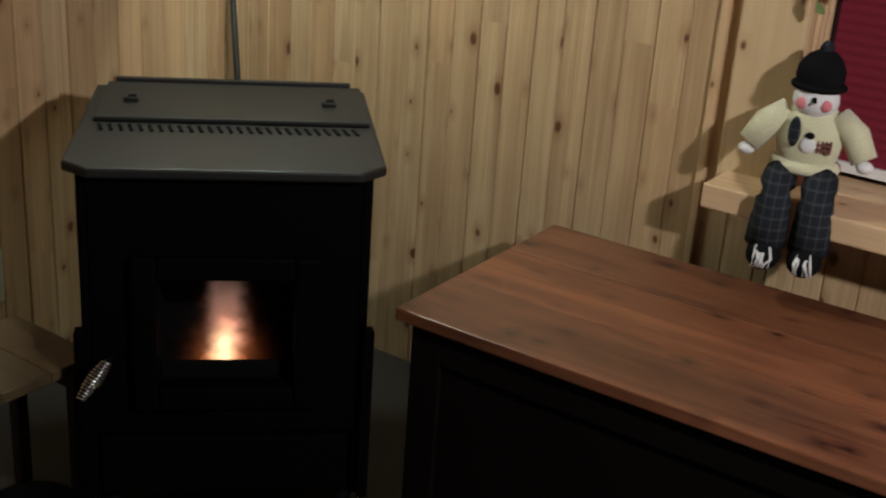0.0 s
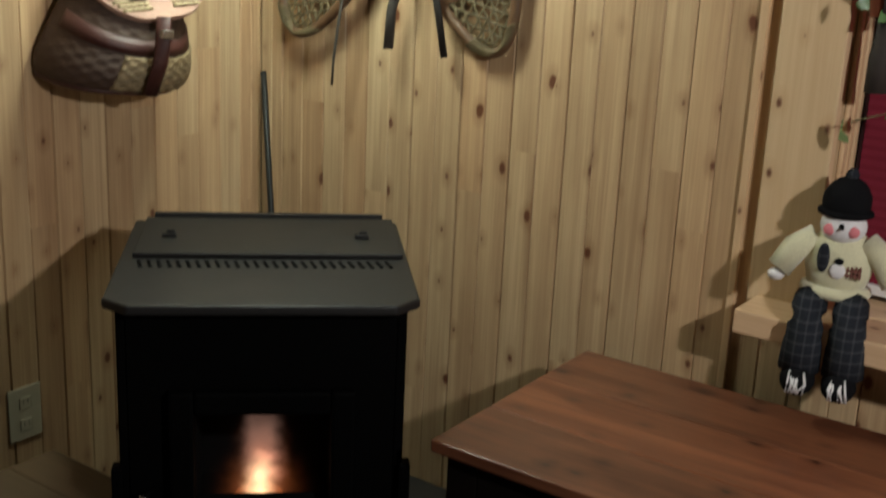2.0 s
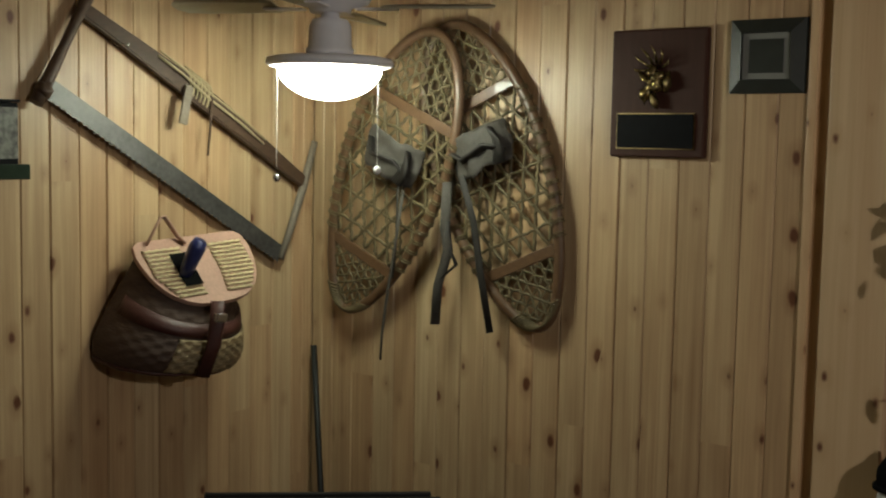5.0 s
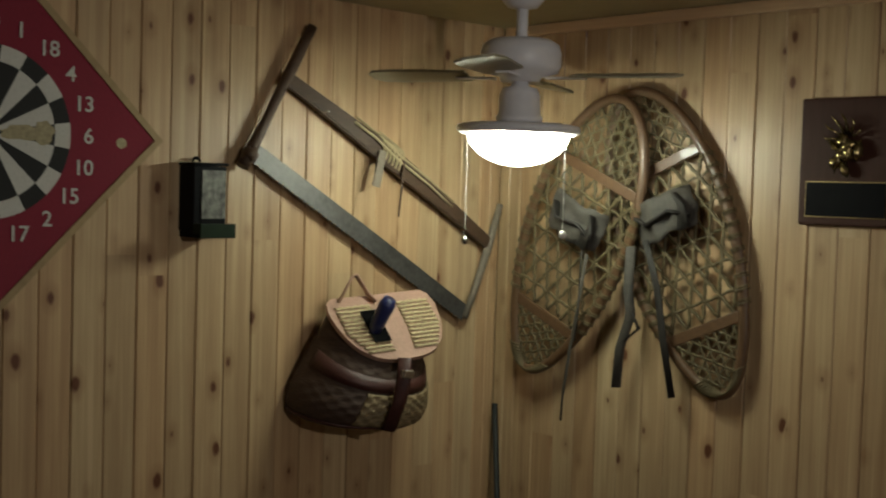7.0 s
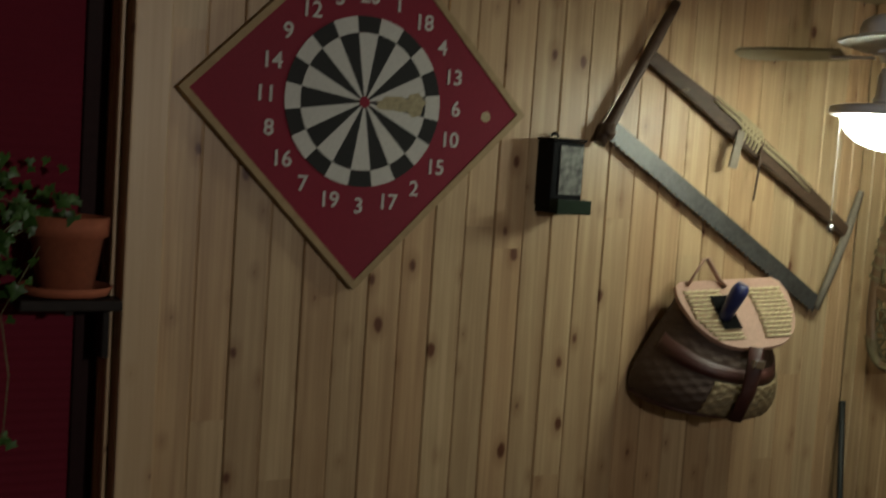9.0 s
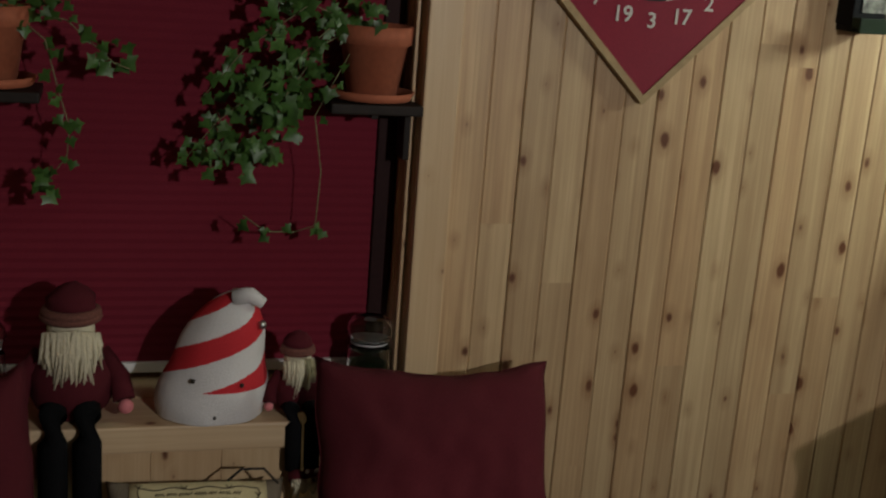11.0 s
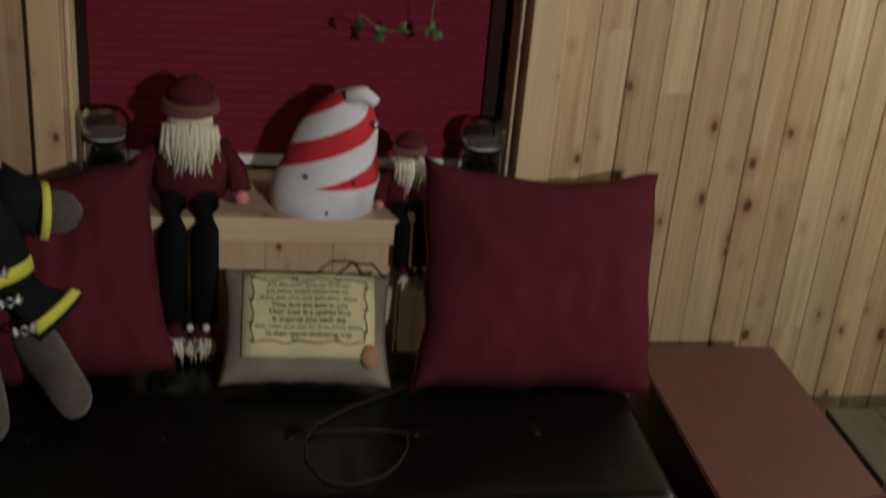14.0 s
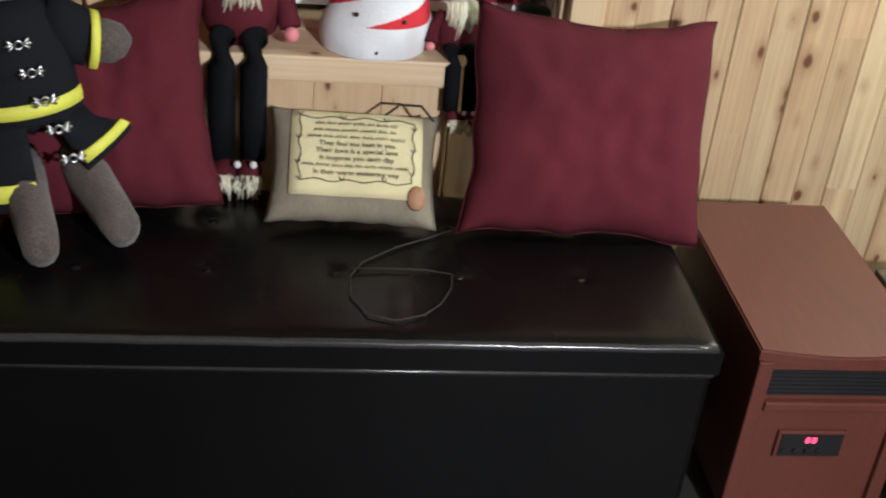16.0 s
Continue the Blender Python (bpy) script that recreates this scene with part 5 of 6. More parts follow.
def cushion_mesh(w, h, t, seed, sag=0.02, n=34, fold=0.011):
    bm = bmesh.new()
    sides = []
    for sgn in (-1, 1):
        g = []
        for i in range(n + 1):
            row = []
            for j in range(n + 1):
                u, v = 2 * i / n - 1, 2 * j / n - 1
                x = u * w / 2 * (1 - 0.07 * (1 - v * v))
                z = v * h / 2 * (1 - 0.07 * (1 - u * u)) - sag * (1 - u * u) * (v > 0) * v + 0.004 * math.sin(u * 17 + seed) * max(0.0, abs(v) - 0.7)
                if fold:
                    ox, oz = slack(u, v, seed)
                    x, z = x + ox, z + oz
                th = t / 2 * ((1 - u ** 4) * (1 - v ** 4)) ** 0.55
                k = (noise.noise(Vector((u * 2.2, v * 2.2, seed))) * 0.012 + noise.noise(Vector((u * 5.5, v * 4.0, seed + 3))) * fold) * (1 - u ** 4) * (1 - v ** 4)
                edge = max(abs(u), abs(v))
                k += 0.004 * math.sin((u - v) * 26 + seed) * max(0, edge - 0.8) * 3 * (edge < 0.999)
                row.append(bm.verts.new((x, sgn * th + k, z)))
            g.append(row)
        sides.append(g)
        for i in range(n):
            for j in range(n):
                q = (g[i][j], g[i + 1][j], g[i + 1][j + 1], g[i][j + 1])
                bm.faces.new(q if sgn < 0 else q[::-1]).smooth = True
    bmesh.ops.remove_doubles(bm, verts=bm.verts, dist=0.0006)
    return bm


def build_cushion(m, w, h, t, seed, label):
    c = thing("cushion", m, label, "cushion", "red cushions on the bench")
    part("cover", cushion_mesh(w, h, t, seed), RED_FABRIC, c)
    pts = []
    for k in range(4):
        for i in range(14):
            s = i / 14
            u, v = ((-1 + 2 * s, -1), (1, -1 + 2 * s), (1 - 2 * s, 1), (-1, 1 - 2 * s))[k]
            ox, oz = slack(u, v, seed)
            pts.append((u * w / 2 * (1 - 0.07 * (1 - v * v)) + ox, 0, oz + v * h / 2 * (1 - 0.07 * (1 - u * u)) - 0.02 * (1 - u * u) * (v > 0) * v))
    part("seam", tube(bmesh.new(), pts, 0.0016, 5, closed=True), RED_FABRIC, c)
    return c


# cushions lean back on the sill; rz=90 turns their front into the room
build_cushion(pose(0.285, -2.066, 0.667) @ pose(0, 0, 0, 0, 0, 90) @ pose(0, 0, 0, -27, 2.5, 0), 0.522, 0.485, 0.15, 1.3, "square burgundy cushion leaning against the sill")
build_cushion(pose(0.265, -3.078, 0.655) @ pose(0, 0, 0, 0, 0, 90) @ pose(0, 0, 0, -25, -9, 0), 0.46, 0.45, 0.15, 4.1, "square burgundy cushion behind the toy bear")


def build_verse_pillow():
    p = thing("verse_pillow", pose(0.315, -2.557, 0.562) @ pose(0, 0, 0, 0, 0, 90) @ pose(0, 0, 0, -40, 1.5, 0), "small linen pillow with a stitched verse panel", "pillow")
    W, H, T = 0.355, 0.245, 0.085
    part("cover", cushion_mesh(W, H, T, 8.0, sag=0.008, fold=0.0), LINEN, p, "striped brown linen cover")

    def surf(x, z, off):
        u, v = x / (W / 2), z / (H / 2)
        u, v = max(-0.98, min(0.98, u)), max(-0.98, min(0.98, v))
        k = noise.noise(Vector((u * 2.2, v * 2.2, 8.0))) * 0.012 * (1 - u ** 4) * (1 - v ** 4)
        return (x, -(T / 2 * ((1 - u ** 4) * (1 - v ** 4)) ** 0.55) + k - off, z)

    def patch(x0, x1, z0, z1, off, mat, name, nx=12, nz=10, parent=p, label=""):
        bm = bmesh.new()
        g = [[bm.verts.new(surf(x0 + (x1 - x0) * i / nx, z0 + (z1 - z0) * j / nz, off)) for j in range(nz + 1)] for i in range(nx + 1)]
        for i in range(nx):
            for j in range(nz):
                bm.faces.new((g[i][j], g[i + 1][j], g[i + 1][j + 1], g[i][j + 1])).smooth = True
        r = bmesh.ops.extrude_face_region(bm, geom=list(bm.faces))
        bmesh.ops.translate(bm, verts=[v for v in r["geom"] if isinstance(v, bmesh.types.BMVert)], vec=(0, 0.0012, 0))
        bmesh.ops.recalc_face_normals(bm, faces=bm.faces)
        return part(name, bm, mat, parent, label)

    panel = patch(-0.132, 0.138, -0.070, 0.108, 0.003, CREAM_CLOTH, "verse_panel", label="cream cloth panel")
    r = random.Random(3)
    # stitched verse: the lines that can be read are lettered, the rest are broken bars
    lines = ("", "", "", "They find the best in you", "Their love is a special love", "It inspires you each day", "", "in their warm endearing way")
    for i, words in enumerate(lines):
        z = 0.082 - i * 0.0148
        span = (0.085, 0.088, 0.100, 0.078, 0.084, 0.076, 0.110, 0.088)[i]
        if words:
            me = letters(words, 0.0138, 0.0004)
            wide = max(abs(v.co.x) for v in me.vertices)
            for v in me.vertices:
                v.co = surf(0.003 + v.co.x * span / wide, z + v.co.y, 0.0052 + v.co.z)
            me.materials.append(INK)
            ob = new("verse_line", me)
            ob.parent = panel
            continue
        x = -span + 0.003
        bm = bmesh.new()
        while x < span - 0.012:
            wd = min(r.uniform(0.012, 0.032), span - x)
            q = max(4, int(wd / 0.0026))
            pts = [surf(x + wd * j / q, z + r.uniform(0.0022, 0.0036) * (1 if j % 2 else -1), 0.0048) for j in range(q + 1)]
            tube(bm, pts, 0.0012, 4)
            x += wd + 0.006
        tagged(part("verse_line", bm, INK, panel), kind="stuff")
    bm = bmesh.new()
    rim = []
    for k in range(4):
        for i in range(16):
            s = i / 16
            u, v = ((-1 + 2 * s, -1), (1, -1 + 2 * s), (1 - 2 * s, 1), (-1, 1 - 2 * s))[k]
            rim.append(surf(0.003 + u * (0.116 + 0.003 * math.sin(9 * v)), 0.028 + v * (0.066 + 0.003 * math.sin(11 * u)), 0.0045))
    tube(bm, rim, 0.0014, 4, closed=True)
    for i in range(0, 64, 6):
        x, y, z = rim[i]
        for s in (-1, 1):
            tube(bm, [rim[i], surf(x + 0.006 * s, z + 0.007, 0.005)], 0.0012, 4)
    part("vine_border", bm, INK, panel, "stitched vine border")
    bm = lathe(bmesh.new(), [(0.001, -0.003), (0.017, -0.003), (0.019, 0.0), (0.017, 0.003), (0.001, 0.003)], 18, m=Matrix.Translation(surf(0.128, -0.066, 0.008)) @ pose(0, 0, 0, 96, 0, 0) @ Matrix.Diagonal((1, 1.35, 1, 1)))
    part("wooden_tag", bm, COIN, p, "round wooden tag")
    part("hanging_cord", tube(bmesh.new(), [(0.06, -0.01, 0.112), (0.09, -0.02, 0.135), (0.135, -0.02, 0.135), (0.165, -0.01, 0.105)], 0.0028, 6), TWINE, p)


build_verse_pillow()


def flat_cap(bm, centre, radius, drop, mat, strands, r, length):
    """A fringe of yarn strands hanging from an arc."""
    for i in range(strands):
        a = r.uniform(-1, 1)
        x = centre[0] + radius * a
        z = centre[2] - 0.25 * radius * a * a
        ln = length * (1 - 0.45 * a * a) * r.uniform(0.62, 1.12)
        y = centre[1] - drop * (1 - a * a) + r.uniform(-0.006, 0.004)
        tube(bm, [(x * 1.0, y, z), (x + r.uniform(-0.006, 0.006), y - 0.010, z - 0.45 * ln), (x + r.uniform(-0.010, 0.010), y - 0.004, z - ln)], [0.0042, 0.0044, 0.002], 5, mat=mat)


def build_santa(m, label, s, leg, seed):
    """Soft doll, one mesh; local -y faces the room, its seat at the origin."""
    r = random.Random(seed)
    bm = bmesh.new()
    blob(bm, (0, -0.010, 0.072), (0.086, 0.068, 0.088), mat=0, rough=0.1)                # body
    blob(bm, (0, -0.005, 0.185), (0.048, 0.045, 0.055), mat=2, rough=0.05)            # face
    blob(bm, (0.0, 0.004, 0.236), (0.050, 0.048, 0.043), mat=0, rough=0.15)            # cap
    for k in range(2):
        ring = [((0.053 - 0.002 * k) * math.cos(t), -0.002 + 0.050 * math.sin(t), 0.212 + 0.010 * k) for t in (2 * math.pi * j / 20 for j in range(20))]
        tube(bm, ring, 0.010, 8, mat=3, closed=True)
    for sg in (-1, 1):
        tube(bm, [(sg * 0.055, 0, 0.13), (sg * 0.095, -0.025, 0.085), (sg * 0.105, -0.05, 0.045)], [0.024, 0.022, 0.024], 10, mat=0)
        blob(bm, (sg * 0.108, -0.055, 0.032), (0.016, 0.016, 0.016), mat=4)
        lx = sg * 0.033
        tube(bm, [(lx, -0.02, 0.03), (lx, -0.085, 0.025), (lx * 1.0, -0.115, -0.02), (lx, -0.12, -0.13 * leg), (lx, -0.125, -0.225 * leg)], [0.026, 0.028, 0.030, 0.029, 0.028], 10, mat=1)
        foot = -0.225 * leg
        blob(bm, (lx * 0.8, -0.15, foot - 0.020), (0.028, 0.048, 0.028), mat=0)
        flat_cap(bm, (lx * 0.8, -0.185, foot - 0.008), 0.024, 0.004, 2, 18, r, 0.062)
        blob(bm, (lx * 0.5 + 0.02, -0.185, foot + 0.014), (0.008, 0.008, 0.008), mat=5, seg=8)
    blob(bm, (0, -0.052, 0.186), (0.012, 0.010, 0.010), mat=4)
    flat_cap(bm, (0, -0.040, 0.200), 0.056, 0.024, 2, 120, r, 0.130)
    bmesh.ops.transform(bm, matrix=Matrix.Scale(s, 4), verts=bm.verts)
    ob = part("doll", bm, [RED_FABRIC, BLACK_FELT, BEARD, BROWN_KNIT, PINK_FELT, WHITE_FELT])
    ob.matrix_basis = m
    return tagged(ob, label, "doll", "dolls on the sill")


build_santa(pose(0.075, -2.80, 0.742, 0, 0, 90), "bearded cloth doll in burgundy with long black legs", 1.0, 1.0, 1)
build_santa(pose(0.085, -2.335, 0.742, 0, 0, 96), "small bearded cloth doll half hidden beside a cushion", 0.62, 0.78, 2)


def build_hat():
    """A plump striped stocking hat standing on its brim."""
    h = thing("striped_hat", pose(0.075, -2.515, 0.741, 0, 0, 90), "red and white striped plush hat with bells", "hat")
    n, seg = 120, 180
    bm = bmesh.new()
    rows = []
    for i in range(n + 1):
        t = i / n
        z = 0.262 * t
        r = 0.108 * (1 - t ** 2.2) ** 0.6 + 0.006
        r *= 1 + 0.05 * math.sin(3 * t * math.pi)
        cx = 0.025 * t ** 2 + 0.020 * t
        row = []
        for j in range(seg):
            a = 2 * math.pi * j / seg
            k = 1 + 0.05 * noise.noise(Vector((math.cos(a) * 1.6, math.sin(a) * 1.6, t * 4)))
            row.append(bm.verts.new((cx + r * k * math.cos(a), r * k * 0.85 * math.sin(a), z)))
        rows.append(row)
    for i in range(n):
        for j in range(seg):
            f = bm.faces.new((rows[i][j], rows[i][(j + 1) % seg], rows[i + 1][(j + 1) % seg], rows[i + 1][j]))
            f.smooth = True
            t, a = (i + 0.5) / n, (j + 0.5) / seg
            # spiral stripes above a plain white brim; the room faces a = 0.75
            w = (t / 0.43 - (a - 0.75) * 2.0 + 0.742) % 1.0
            f.material_index = 1 if t > 0.27 and w < 0.46 else 0
    bm.faces.new(rows[0][::-1])
    bm.faces.new(rows[-1])
    part("crown", bm, [WHITE_FELT, RED_FELT], h)
    part("tip", tube(bmesh.new(), [(0.04, -0.02, 0.255), (0.075, -0.03, 0.262), (0.10, -0.035, 0.245)], [0.020, 0.017, 0.012], 10), WHITE_FELT, h, "white folded tip")
    part("bell", blob(bmesh.new(), (0.098, -0.038, 0.200), (0.010, 0.010, 0.010), seg=14), STEEL, h, "silver bell")
    for x, z in ((0.0, 0.018), (-0.045, 0.095), (0.055, 0.085)):
        yy = -0.85 * 0.11 * math.sqrt(max(0.05, 1 - ((x - 0.01) / 0.115) ** 2)) - 0.002
        part("bead", blob(bmesh.new(), (x, yy, z), (0.005, 0.005, 0.005), seg=8), TWINE, h)


build_hat()


def build_jar(m, label):
    j = thing("glass_jar", m, label, "jar", "glass jars on the sill")
    part("base", lathe(bmesh.new(), [(0.030, 0.0), (0.042, 0.004), (0.044, 0.03), (0.044, 0.085), (0.036, 0.098), (0.030, 0.098), (0.036, 0.084), (0.040, 0.03), (0.036, 0.010), (0.004, 0.009)], 28), CLEAR_GLASS, j)
    part("rubber_seal", lathe(bmesh.new(), [(0.030, 0.0985), (0.038, 0.0985), (0.038, 0.103), (0.030, 0.103)], 28), WHITE_FELT, j, "white seal ring")
    part("lid", lathe(bmesh.new(), [(0.028, 0.1035), (0.042, 0.1035), (0.046, 0.118), (0.044, 0.135), (0.034, 0.148), (0.012, 0.152), (0.010, 0.148), (0.030, 0.143), (0.040, 0.132), (0.042, 0.118), (0.036, 0.107)], 28), CLEAR_GLASS, j)
    part("contents", lathe(bmesh.new(), [(0.034, 0.0105), (0.036, 0.03), (0.036, 0.055), (0.004, 0.058)], 20), GREEN_DARK, j, "dark contents")


build_jar(pose(-0.02, -2.985, 0.7395) @ Matrix.Scale(1.15, 4), "clear lidded glass jar at the sill's end")
build_jar(pose(-0.02, -2.155, 0.7395) @ Matrix.Scale(1.15, 4), "clear lidded glass jar at the sill's end")


def leaf_into(bm, p, size, r, heart=False):
    """A lobed ivy leaf, or a plain heart-shaped one, slightly folded."""
    if heart:
        out = [(0, 0.25), (0.35, 0.45), (0.5, 0.15), (0.38, -0.25), (0, -0.8), (-0.38, -0.25), (-0.5, 0.15), (-0.35, 0.45)]
    else:
        out = [(0, 0.22), (0.28, 0.48), (0.42, 0.2), (0.72, 0.05), (0.36, -0.18), (0, -0.75), (-0.36, -0.18), (-0.72, 0.05), (-0.42, 0.2), (-0.28, 0.48)]
    rot = Euler((r.uniform(-0.7, 0.5), r.uniform(-1.1, 1.1), r.uniform(-0.7, 0.7))).to_matrix()
    c = bm.verts.new(Vector(p) + rot @ Vector((0, -0.04 * size, -0.05 * size)))
    vs = [bm.verts.new(Vector(p) + rot @ Vector((x * size, 0.18 * size * abs(x) + r.uniform(-0.06, 0.06) * size, z * size))) for x, z in out]
    for i in range(len(vs)):
        bm.faces.new((c, vs[i], vs[(i + 1) % len(vs)])).smooth = True


def build_plant(m, label, strands, bush, seed, pot_r=0.081, pot_h=0.160):
    """A terracotta pot of trailing ivy. Local x along the wall, -y into the room; pot foot at the origin."""
    r = random.Random(seed)
    p = thing("ivy_plant", m, label, "plant", "ivy plants at the window")
    k = pot_r / 0.075
    part("saucer", lathe(bmesh.new(), [(0.05 * k, 0.0), (0.078 * k, 0.004), (0.086 * k, 0.022), (0.080 * k, 0.022), (0.072 * k, 0.008), (0.01, 0.007)], 28), TERRACOTTA, p)
    part("pot", lathe(bmesh.new(), [(0.050 * k, 0.010), (0.066 * k, pot_h * 0.75), (0.074 * k, pot_h * 0.76), (0.076 * k, pot_h), (0.069 * k, pot_h), (0.066 * k, pot_h - 0.014), (0.01, pot_h - 0.016)], 28), TERRACOTTA, p, "terracotta clay pot")
    part("soil", lathe(bmesh.new(), [(0.005, pot_h - 0.0155), (0.064 * k, pot_h - 0.0145), (0.003, pot_h - 0.008)], 20), SOIL, p)
    stems, leaves = bmesh.new(), bmesh.new()
    for strand, dens in strands:
        pts = [Vector(q) for q in strand]
        tube(stems, pts, 0.0014, 5)
        for a, b in zip(pts, pts[1:]):
            n = max(1, int((b - a).length * dens * 0.75))
            for i in range(n):
                q = a + (b - a) * (i + r.random()) / n + Vector((r.uniform(-0.02, 0.02), r.uniform(-0.025, 0.008), r.uniform(-0.02, 0.015)))
                leaf_into(leaves, q, r.uniform(0.015, 0.034), r)
    for cx, cz, rx, rz, n in bush:
        for i in range(int(n * 0.72)):
            a, d = r.uniform(0, 6.283), math.sqrt(r.random())
            leaf_into(leaves, (cx + rx * d * math.cos(a), r.uniform(-0.10, 0.03), cz + rz * d * math.sin(a)), r.uniform(0.015, 0.038), r)
    tagged(part("stems", stems, STEM, p), kind="stuff")
    tagged(part("leaves", leaves, IVY, p, "small lobed green leaves"), kind="stuff")
    return p


def build_shelf(m, w, side, label):
    s = thing("bracket_shelf", m, label, "shelf", "dark shelves in the window")
    part("board", made_box(-w / 2, w / 2, -0.055, 0.095, -0.022, 0.0, bevel=0.004), SHELF_DARK, s)
    part("bracket", made_box(-0.008, 0.008, -0.03, 0.095, -0.034, -0.0225, bevel=0.002), SHELF_DARK, s)
    sx = side * (w / 2 - 0.014)
    part("support", made_box(sx - 0.008, sx + 0.008, 0.02, 0.09, -0.13, -0.0225, bevel=0.003), SHELF_DARK, s)


build_shelf(west(-2.184, 1.402), 0.198, 1, "dark shelf carrying a potted ivy")
build_shelf(west(-2.958, 1.402), 0.20, -1, "dark shelf carrying a potted ivy")
build_plant(west(-2.184, 1.403, -0.02), "trailing green ivy in a terracotta pot",
            [([(-0.03, 0, 0.16), (-0.10, -0.06, 0.16), (-0.20, -0.06, 0.06), (-0.33, -0.05, -0.05), (-0.40, -0.04, -0.14)], 85),
             ([(-0.03, 0, 0.16), (-0.12, -0.07, 0.12), (-0.22, -0.06, -0.03), (-0.27, -0.05, -0.17)], 95),
             ([(-0.02, 0, 0.16), (-0.09, -0.06, 0.05), (-0.13, -0.06, -0.03), (-0.11, -0.05, -0.15), (-0.115, -0.04, -0.27), (-0.16, -0.04, -0.285)], 14),
             ([(-0.16, -0.04, -0.285), (-0.22, -0.04, -0.285), (-0.27, -0.04, -0.25)], 60),
             ([(-0.05, 0, 0.16), (-0.15, -0.07, 0.20), (-0.28, -0.06, 0.10), (-0.36, -0.05, 0.0)], 70)],
            [(-0.20, 0.06, 0.11, 0.10, 105), (-0.25, -0.06, 0.09, 0.08, 65), (-0.11, 0.20, 0.14, 0.08, 80), (-0.30, -0.13, 0.10, 0.03, 28)], 21)
build_plant(west(-2.958, 1.403, -0.02), "trailing green ivy in a terracotta pot",
            [([(0.04, 0, 0.15), (0.11, -0.05, 0.10), (0.135, -0.05, 0.0), (0.155, -0.05, -0.07), (0.150, -0.05, -0.13), (0.105, -0.05, -0.19)], 75),
             ([(0.04, 0, 0.15), (0.15, -0.05, 0.14), (0.24, -0.05, 0.06), (0.27, -0.05, 0.05)], 60)],
            [(0.06, 0.19, 0.10, 0.07, 60), (0.105, -0.19, 0.03, 0.03, 9), (0.24, 0.07, 0.04, 0.03, 12)], 33)


def build_hanging_planter():
    p = thing("hanging_planter", pose(1.775, -0.055, 1.43), "small clay pot of heart-leaved vine hanging on black cords", "plant")
    part("pot", lathe(bmesh.new(), [(0.030, 0.0), (0.052, 0.075), (0.058, 0.076), (0.060, 0.098), (0.053, 0.098), (0.05, 0.085), (0.004, 0.083)], 24), TERRACOTTA, p, "terracotta clay pot")
    for a in (40, 160, 280):
        x, y = 0.060 * math.cos(radians(a)), 0.060 * math.sin(radians(a))
        part("cord", tube(bmesh.new(), [(0, 0, -0.012), (x * 0.6, y * 0.6, 0.0), (x * 1.05, y * 1.05, 0.08), (x * 0.5, y * 0.5, 0.30), (0, 0.0, 0.62)], 0.0035, 6), TWINE, p)
    part("tassel", tube(bmesh.new(), [(0, 0, -0.01), (0.0, 0, -0.08), (0.004, 0, -0.15)], [0.012, 0.022, 0.026], 8), TWINE, p)
    part("cord", tube(bmesh.new(), [(0, 0, 0.62), (0, 0.04, 0.66)], 0.004, 6), TWINE, p)
    r = random.Random(4)
    leaves, stems = bmesh.new(), bmesh.new()
    for i in range(34):
        leaf_into(leaves, (0.03 + r.uniform(-0.07, 0.14), -0.03 + r.uniform(-0.05, 0.05), 0.07 + r.uniform(-0.07, 0.11)), r.uniform(0.022, 0.04), r, True)
    run = [(0.06, -0.02, 0.08), (0.14, -0.03, 0.0), (0.12, -0.03, -0.14), (0.05, -0.03, -0.18), (-0.03, -0.03, -0.21)]
    tube(stems, run, 0.0016, 5)
    for q in run[1:4]:
        leaf_into(leaves, q, 0.03, r, True)
    tagged(part("stems", stems, STEM, p), kind="stuff")
    tagged(part("leaves", leaves, IVY, p), kind="stuff")
    bm = bmesh.new()
    leaf_into(bm, (-0.045, -0.03, -0.235), 0.052, random.Random(2), True)
    part("leaf", bm, LEAF_PALE, p, "single pale heart-shaped leaf")


build_hanging_planter()


